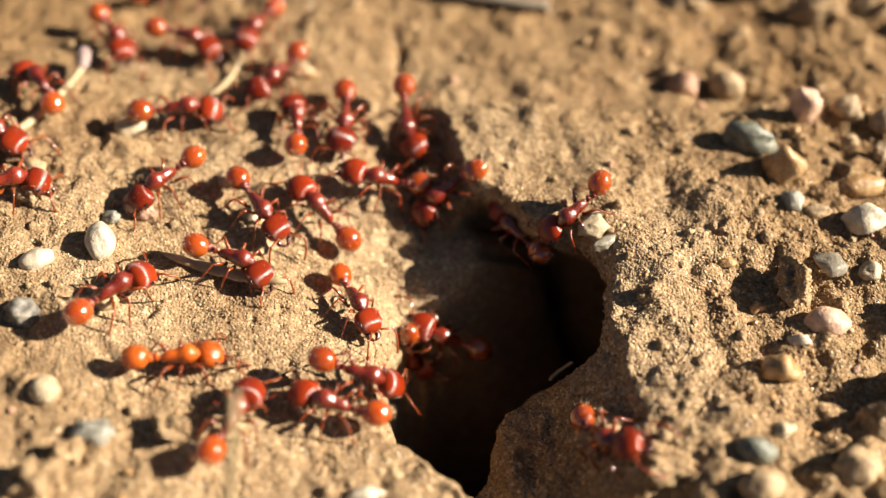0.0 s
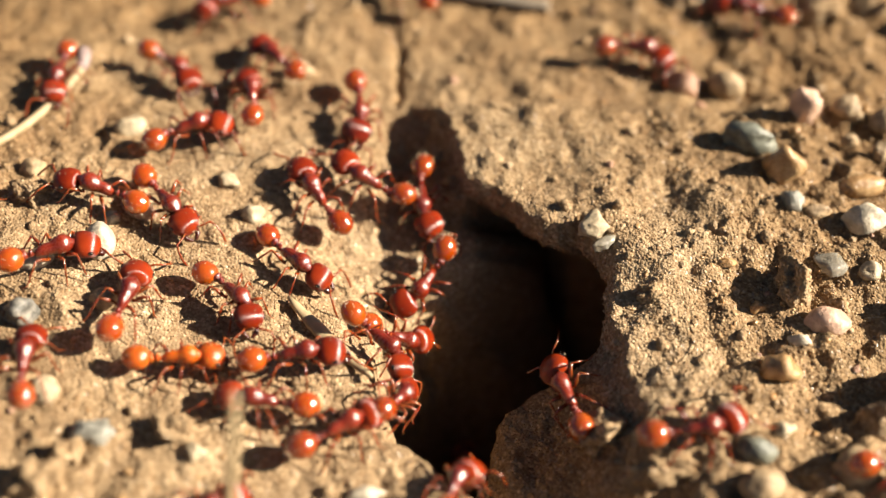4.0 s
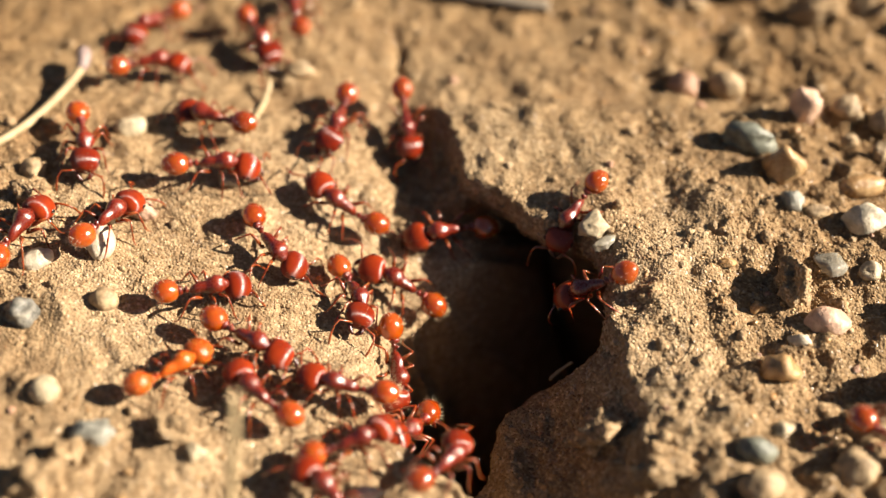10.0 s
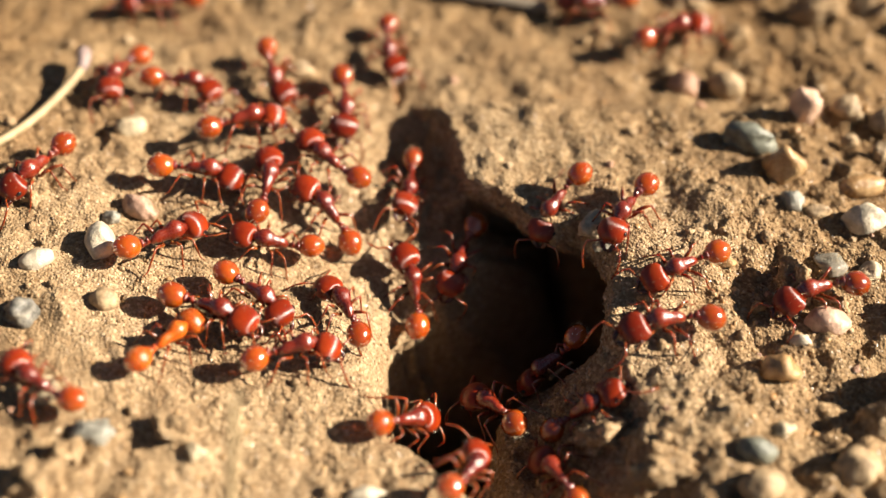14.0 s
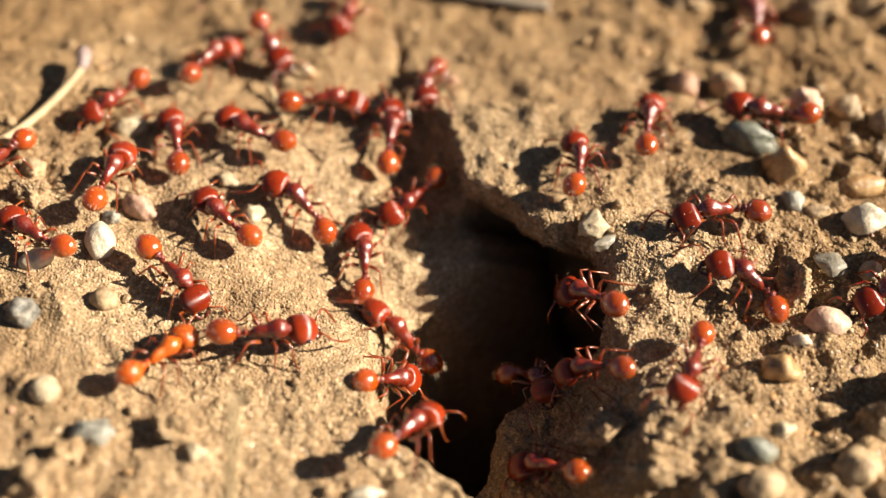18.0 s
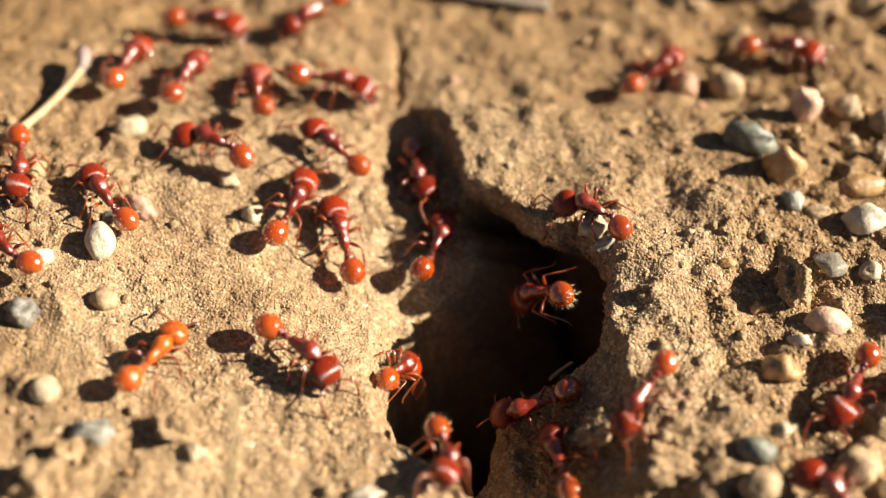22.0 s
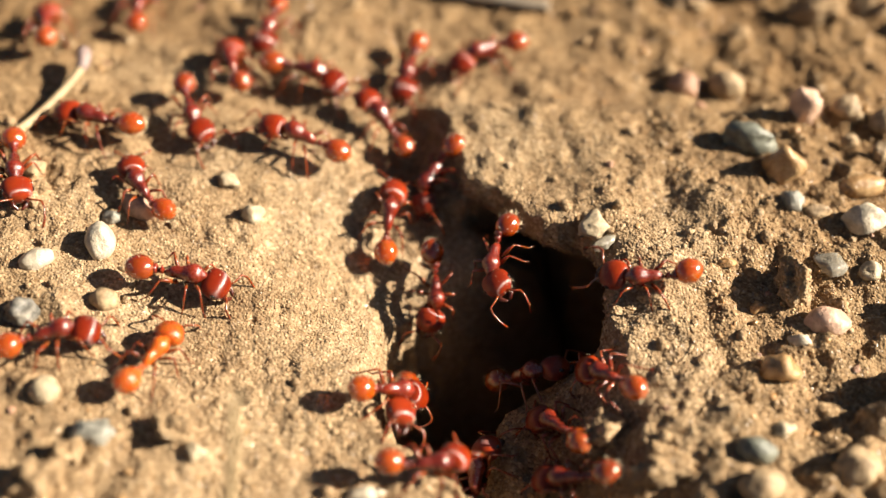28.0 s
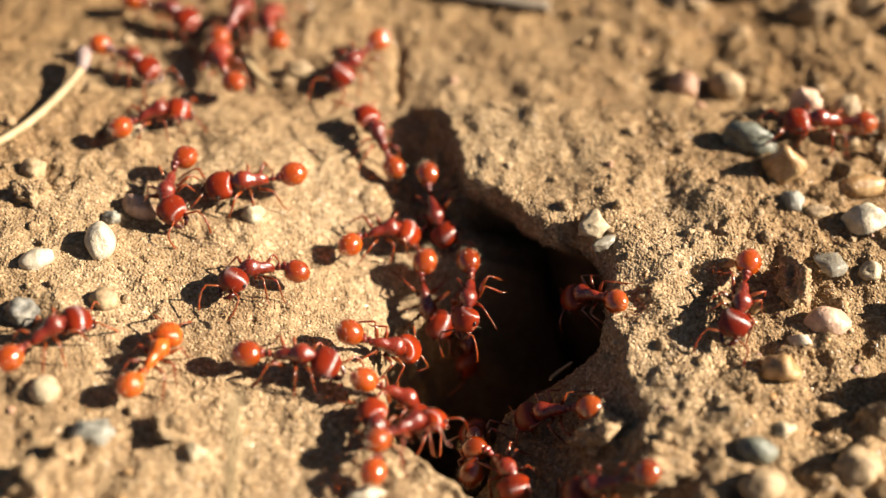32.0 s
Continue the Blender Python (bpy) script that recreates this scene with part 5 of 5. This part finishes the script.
    trek(ants[32], [(0.07, -29.0, -35.0, 83), (2, -27.0, -19.0, 52), (3, -26.8, -16.6, 62), (3.5, -27.6, -15.4, 96), (5.5, -29.1, -9.5, 92), (6, -29.5, -7.5, 117), (7.42, -41.8, -7.5, 180), (21.55, -41.8, -9.5, 351), (23, -27.3, -11.9, 5), (24, -26.6, -11.2, 23), (25, -26.0, -10.7, 20), (25.5, -26.5, -10.9, 25), (27.5, -26.9, -11.3, 36), (28, -26.8, -11.3, 22), (29, -26.9, -11.2, 37), (30, -26.9, -11.2, 37), (31, -26.9, -11.3, 40), (32, -27.1, -11.3, 44)])
    trek(ants[33], [(0.41, 32.1, 41.8, 269), (2, 31.7, 28.5, 83), (3.72, 34.3, 42.7, 80), (6.61, 18.7, 45.2, 265), (8, 15.7, 15.3, 295), (9, 12.5, 3.1, 245), (10, 9.3, 1.3, 225), (11, 7.7, 0.9, 190), (12, 9.2, 1.7, 231), (13, 8.8, 1.7, 201), (14, 8.2, 2.4, 227), (14.5, 7.4, 3.1, 201), (16.5, 7.8, -0.2, 44), (17, 10.5, 0.7, 50), (18, 10.7, 5.6, 85), (19, 8.7, 12.2, 106), (20, 10.8, 9.5, 78), (21, 14.1, 15.2, 69), (22, 17.6, 18.1, 42), (23, 16.8, 17.1, 66), (24, 11.6, 23.1, 111), (25, 15.7, 29.3, 82), (26.1, 15.2, 41.4, 92)],
         [(9,), (10, 9.8, 1.4, 2.6, 228, -33), (11, 8.5, -0.0, 2.5, 221, -29), (12, 9.6, 2.0, 2.6, 230, -33), (13, 9.3, 2.0, 3.1, 201, -19), (14, 8.5, 2.4, 2.6, 226, -32), (14.5, 7.9, 2.9, 3.1, 204, -20), (16.5,)])
    trek(ants[34], [(0.53, 7.0, 42.7, 281), (2, 10.2, 24.0, 320), (3, 13.3, 20.0, 306), (3.5, 16.3, 22.2, 4), (5.5, 15.9, 7.4, 256), (6, 10.5, 2.0, 225), (7, 7.2, 0.2, 195), (8, 1.4, -0.8, 192), (9.24, 1.0, -11.2, 244), (10.31, 0.7, -10.9, 207), (11, -4.4, -9.1, 71), (11.73, 1.0, -11.1, 22), (24.55, 0.3, -11.2, 91), (25.5, -0.3, -2.3, 185), (27.5, -1.1, -1.3, 270), (28, -1.0, -1.3, 271), (29, -0.6, -1.8, 275), (30, -1.0, -1.3, 250), (31, 0.2, -1.0, 278), (32, 0.3, -1.6, 268)],
         [(6,), (7, 8.1, -2.5, 2.9, 237, -2), (7.5, 7.3, -3.2, 1.1, 235, -9), (8, 7.9, -1.6, -0.1, 237, -2), (8.5, 8.2, 0.5, -4.0, 249, -78), (9.24,), (29.2,), (30, 1.8, -0.6, -0.7, 268, -28), (31, 2.2, -3.3, -0.9, 268, -2), (32, 2.1, -3.5, -0.9, 266, -2)])
    trek(ants[35], [(0.54, -44.1, -4.0, 359), (2, -32.4, -4.2, 343), (3, -29.7, -3.2, 5), (3.5, -29.0, -4.5, 34), (5.5, -24.6, -3.4, 346), (6, -23.4, -3.7, 348), (7, -24.6, -3.0, 354), (8, -25.1, -3.3, 359), (9, -24.7, -2.8, 28), (10, -24.8, -0.7, 61), (11, -22.2, 0.0, 38), (12, -20.0, -0.6, 20), (13, -17.6, -1.6, 8), (14, -20.6, -1.7, 36), (14.5, -22.1, 0.2, 53), (16.5, -25.1, 0.8, 93), (17, -26.0, 1.6, 103), (18, -25.5, 3.8, 77), (19, -26.2, 3.5, 79), (20, -24.9, 7.0, 78), (21, -26.3, 13.9, 92), (22, -26.0, 17.2, 78), (23, -25.7, 18.3, 70), (24, -25.7, 18.6, 67), (25, -25.8, 19.3, 82), (25.5, -26.0, 19.1, 85), (27.5, -32.2, 16.7, 120), (28, -33.7, 22.2, 103), (29, -32.7, 27.9, 109), (30, -29.9, 28.5, 94), (31.95, -26.2, 44.7, 77)])
    trek(ants[36], [(0.62, -31.7, 41.4, 272), (2, -31.2, 25.3, 278), (3, -28.0, 18.8, 286), (3.5, -28.2, 16.2, 283), (5.74, -48.5, 13.2, 188)])
    trek(ants[37], [(0.91, -14.3, -36.5, 87), (3, -13.5, -19.9, 356), (3.5, -7.2, -18.3, 14), (5.5, -6.5, -13.6, 84), (6, -5.3, -11.7, 50), (7, -5.2, -13.6, 19), (8, -4.1, -13.8, 62), (9, -4.2, -12.8, 82), (10, -3.4, -14.4, 244), (11, -4.3, -14.8, 65), (11.79, 1.0, -11.8, 30), (18.52, 0.9, -11.5, 39), (19, 4.9, -10.9, 172), (20, 1.0, -2.8, 176), (21, 7.9, -12.8, 176), (22, 7.0, -12.3, 186), (23, 5.3, -14.1, 62), (24, 2.7, -22.4, 66), (25, 0.9, -20.0, 159), (25.5, 0.7, -19.8, 108), (27.5, 3.6, -15.8, 85), (28, 3.6, -16.8, 82), (29, 4.2, -13.6, 106), (30, 3.6, -15.4, 100), (31, 5.5, -17.6, 64), (32, 4.9, -17.0, 303)])
    trek(ants[38], [(1.43, -18.9, -35.8, 87), (3, -18.3, -23.3, 65), (3.5, -15.6, -20.8, 80), (4.81, -15.9, -31.3, 269), (5.93, -18.3, -36.7, 87), (8, -17.5, -20.1, 340), (9, -12.0, -20.3, 14), (10, -6.0, -18.3, 25), (11, -4.5, -20.2, 27), (12, -2.0, -20.1, 1), (13, 0.3, -20.3, 33), (14, 0.8, -19.8, 64), (14.5, 1.7, -21.3, 52), (16.5, 1.9, -22.0, 19), (18.17, -0.2, -35.3, 261), (23.46, -7.5, -31.5, 103), (25, -10.3, -19.2, 6), (25.5, -6.0, -18.4, 19), (27.5, -3.0, -18.7, 357), (28, -1.3, -20.0, 14), (29, -1.8, -17.8, 73), (30, -4.4, -18.4, 96), (31, -4.6, -18.1, 95), (32, -4.5, -17.9, 92)])
    trek(ants[39], [(1.5, 0.8, -34.5, 96), (3, -0.3, -22.6, 71), (3.5, 0.1, -22.1, 76), (5.5, 2.0, -21.4, 55), (6, 2.0, -21.7, 61), (7, -1.1, -19.3, 130), (8, -3.0, -19.2, 144), (9, -4.7, -18.2, 161), (10, -7.1, -13.8, 170), (11, -8.6, -15.0, 207), (12, -15.5, -18.2, 211), (13, -17.3, -19.4, 201), (14, -27.1, -15.3, 148), (15, -40.9, -17.7, 190), (22.83, -38.3, -21.1, 7), (24, -29.0, -20.0, 21), (25.65, -42.0, -22.3, 190)])
    trek(ants[40], [(1.51, 33.2, 42.6, 275), (3, 34.5, 25.1, 189), (3.5, 28.8, 25.7, 148), (5.5, 21.4, 26.1, 191), (6.84, 18.5, 46.4, 99), (12.68, 16.9, 41.2, 278), (14, 19.3, 23.1, 26), (14.5, 13.9, 18.9, 298), (16.5, 20.3, 9.0, 313), (17, 20.4, 11.2, 337), (18, 25.6, 11.0, 168), (19, 32.7, 6.4, 120), (20, 32.5, 10.0, 210), (21.63, 56.1, 9.1, 358), (30.43, 56.7, 10.5, 181), (32, 29.9, 10.1, 185)])
    trek(ants[41], [(2.29, 29.5, -33.8, 87), (3.5, 30.3, -18.6, 18), (5.67, 28.4, -35.9, 264), (11.83, 11.3, -32.1, 96), (13, 10.8, -20.5, 66), (14, 8.9, -18.3, 115), (14.5, 8.6, -18.4, 113), (16.5, 9.5, -17.9, 140), (17, 9.5, -17.8, 132), (18, 8.0, -17.4, 148), (19, 8.1, -17.2, 140), (20, 8.7, -17.3, 136), (21, 9.0, -17.1, 120), (22, 9.1, -17.0, 101), (23, 9.2, -16.9, 97), (24, 9.2, -15.9, 101), (25, 10.6, -14.7, 84), (25.5, 10.3, -13.9, 106), (27.5, 8.7, -14.4, 120), (28, 9.0, -14.5, 124), (29, 9.1, -14.3, 130), (30, 8.8, -13.5, 140), (31, 8.0, -12.9, 175), (32, 8.8, -12.7, 164)])
    trek(ants[42], [(2.96, 54.2, -2.6, 184), (5.5, 30.9, -4.3, 106), (6, 28.4, 3.1, 102), (7, 22.0, -2.5, 136), (8, 14.6, -2.4, 186), (9, 13.1, -3.6, 175), (10, 11.7, -4.9, 173), (11, 10.5, -8.2, 193), (12, 9.6, -8.6, 210), (13, 11.7, -5.2, 114), (14, 13.5, -0.0, 237), (14.5, 17.2, 5.6, 241), (16.5, 18.3, 5.0, 351), (17, 19.4, 6.2, 23), (18, 16.1, 10.1, 80), (19, 22.1, 6.2, 80), (20, 17.1, 8.6, 90), (21, 22.9, 22.1, 61), (22, 28.8, 20.7, 350), (23, 33.0, 21.5, 86), (24.44, 34.1, 43.7, 88)])
    trek(ants[43], [(4.84, 52.7, -9.4, 176), (6, 30.9, -8.1, 167), (7.37, 48.8, -9.7, 355), (11.29, 54.8, -2.3, 182), (13, 30.9, -3.0, 161), (14, 26.7, -5.6, 195), (14.5, 24.4, -5.8, 189), (16.5, 25.1, 0.6, 97), (17, 27.1, 2.6, 147), (18, 20.1, -0.0, 185), (19, 15.1, -1.6, 122), (20.29, 0.8, -11.9, 216), (26.87, 0.4, -12.0, 140), (27.5, -4.4, -7.2, 72), (28.1, 0.6, -9.7, 31), (30.26, 0.4, -10.1, 281), (31, 4.3, -12.4, 339), (32, 3.6, -14.3, 87)])
    trek(ants[44], [(5.28, 7.0, 44.1, 267), (7, 6.0, 27.0, 343), (8.8, 7.9, 44.8, 84), (11.41, 5.0, 43.5, 275), (13, 6.4, 25.7, 357), (14.76, 6.2, 45.5, 91)])
    trek(ants[45], [(5.32, -42.5, -16.3, 350), (7, -29.2, -18.6, 334), (8, -28.0, -12.7, 37), (9, -22.2, -16.1, 280), (10.5, -20.8, -33.0, 275)])
    trek(ants[46], [(5.95, 1.0, -10.0, 146), (7, -13.8, 2.9, 154), (8, -15.7, 3.5, 142), (9.13, 0.6, -11.5, 319), (10.7, 0.1, -11.0, 291), (11, -2.5, -5.6, 4), (12, -2.5, -5.6, 331), (12.77, 0.8, -9.5, 72), (28.08, 0.4, -10.0, 234), (29, -4.6, -10.0, 66), (30, -4.2, -13.1, 78), (31, -3.9, -14.3, 71), (32, -2.3, -17.6, 40)])
    trek(ants[47], [(8.23, -6.9, -36.4, 92), (10, -7.4, -22.2, 131), (11.25, -7.4, -32.2, 270), (23.17, -6.2, -36.8, 88), (25, -5.8, -22.1, 27), (25.5, -4.3, -21.7, 22), (27.5, -2.8, -21.3, 19), (28.8, -5.7, -32.3, 255)])
    trek(ants[48], [(11.95, 0.4, -11.1, 7), (13, 18.4, -7.5, 194), (14, 15.6, -8.9, 189), (14.5, 13.0, -9.7, 170), (16.5, 13.5, -5.3, 170), (17, 12.9, -6.0, 175), (18, 11.8, -5.4, 129), (19, 11.4, -7.0, 145), (20, 11.4, -7.2, 163), (21, 11.6, -4.9, 139), (22, 7.3, 0.2, 203), (23, 6.1, 0.7, 150), (24, 9.4, -8.7, 187), (25, 9.6, -8.5, 239), (25.5, 8.3, -8.8, 233), (27.5, 6.8, -9.8, 216), (28, 6.9, -9.6, 345), (29, 6.8, -9.8, 150), (30, 5.2, -10.8, 130), (31, 5.0, -11.0, 122), (31.34, 1.0, -10.5, 162)],
         [(20.4,), (21, 9.0, -3.3, 0.0, 136, -26), (22, 7.2, -3.3, -1.1, 133, -46), (23, 7.8, -3.5, -0.9, 135, -46), (24, 8.3, -3.5, -0.8, 147, -51), (25, 8.2, -3.8, -1.1, 136, -52), (25.5, 8.2, -4.0, -1.1, 137, -53), (26.6,)])
    trek(ants[49], [(12.26, -28.0, 44.4, 279), (14, -25.1, 26.7, 188), (14.5, -26.8, 24.6, 224), (16.95, -29.7, 44.6, 98), (29.23, -24.3, 44.1, 271), (31, -23.9, 27.7, 311), (32, -24.3, 25.4, 336)])
    trek(ants[50], [(13.24, 25.7, 46.9, 276), (14.5, 27.8, 24.0, 11), (16.5, 27.3, 19.3, 63), (17, 28.4, 24.6, 75), (18, 26.8, 24.7, 86), (19, 24.7, 23.8, 107), (20.42, 22.1, 42.1, 100), (22.21, 20.3, 46.1, 265), (24, 18.4, 25.3, 161), (25.84, 14.9, 46.4, 100)])
    trek(ants[51], [(13.28, 18.4, 44.8, 268), (14.5, 17.7, 26.6, 265), (16.58, 16.4, 43.1, 94), (18.18, 11.6, 43.6, 286), (20, 15.6, 29.6, 77), (21.52, 13.1, 41.5, 102), (25.57, 8.6, 41.3, 263), (27.5, 6.0, 21.1, 207), (28, 3.3, 20.2, 205), (29, -1.4, 13.2, 228), (30, -1.5, 16.0, 228), (31, -1.8, 13.7, 266), (32, 0.1, -2.9, 278)])
    trek(ants[52], [(14.16, -4.8, 44.1, 259), (16.5, -8.3, 25.6, 278), (17, -7.6, 25.0, 266), (18, -8.2, 25.2, 252), (19, -9.1, 25.7, 245), (20, -9.2, 25.8, 256), (21, -9.2, 24.3, 231), (22, -11.1, 24.4, 219), (23, -11.8, 24.0, 220), (24, -13.0, 22.8, 247), (25, -13.7, 22.6, 254), (25.5, -15.0, 24.0, 248), (27.5, -14.8, 23.2, 260), (28, -14.7, 22.9, 262), (29, -14.4, 23.2, 272), (30, -14.0, 23.0, 270), (31, -14.3, 22.6, 277), (32, -14.9, 23.0, 102)])
    trek(ants[53], [(14.22, 52.9, -4.5, 182), (16.5, 28.1, -5.5, 77), (17, 28.6, -4.8, 76), (18, 21.5, -4.9, 142), (19.09, 0.7, -11.7, 197), (30.97, 0.8, -11.0, 106), (32, -1.5, -1.8, 284)])
    trek(ants[54], [(16.29, 53.4, -6.1, 176), (18, 32.1, -4.7, 229), (19, 32.1, -4.3, 229), (20, 27.3, -3.0, 230), (21.32, 50.4, -2.5, 1), (27.58, 53.4, -1.6, 174), (29, 26.5, 1.1, 226), (30, 22.1, -3.3, 208), (31, 19.8, -4.5, 211), (32, 20.8, -6.7, 254)])
    trek(ants[55], [(18.71, 47.6, -12.8, 178), (20, 29.2, -12.0, 260), (21, 25.6, -18.2, 268), (22, 28.0, -13.8, 239), (23, 24.8, -17.6, 236), (24.72, 25.9, -34.5, 274)])
    trek(ants[56], [(19.16, 35.7, 43.8, 256), (21, 31.6, 28.1, 239), (22.86, 33.1, 44.3, 86)])
    trek(ants[57], [(23.78, 14.3, -32.6, 100), (25, 13.2, -21.2, 205), (25.5, 13.4, -21.0, 207), (27.5, 10.0, -19.7, 171), (28, 9.4, -19.3, 161), (29, 9.3, -18.8, 148), (30, 10.0, -19.8, 166), (31, 10.5, -20.1, 173), (32, 11.5, -20.6, 178)])
    drift(husk, [(0, -15.9, -3.5, -16, 0.7), (1, -10.4, -7.2, -35, 0.7), (2, -9.4, -7.1, -41, 0.7), (3, -7.9, -8.7, -44, 0.7), (3.5, -8.1, -9.0, -48, 0.7), (5.5, -8.1, -7.9, -48, 0.7), (7, -7.3, -9.0, -35, 0.7), (8, -7.2, -10.5, -44, 0.7), (9, -2.3, -9.4, -47, -6.0), (10, 0.2, -9.1, -70, -14.0), (32, 0.2, -9.1, -70, -14.0)])
    drift(stem, [(0, -17.9, 17.3, 66, 0.6), (1, -17.8, 19.8, 72, 0.6), (2, -17.7, 20.4, 75, 0.6), (3.5, -17.3, 19.1, 70, 0.6), (6, -16.8, 16.8, 78, 0.6), (7, -15.2, 16.6, 83, 0.6), (9, -14.9, 15.3, 70, 0.6), (11, -14.6, 13.4, 88, 0.6), (13, -13.6, 13.8, 108, 0.6), (19, -13.5, 14.2, 109, 0.6), (20, -14.7, 17.7, 111, 0.6), (21, -14.7, 18.2, 116, 0.6), (22, -13.2, 16.6, 129, 0.6), (25, -13.4, 16.3, 129, 0.6), (28, -15.6, 18.2, 123, 0.6), (32, -15.6, 18.2, 123, 0.6)])


PALE = [19]
ants = ant_colony(58)
motions()
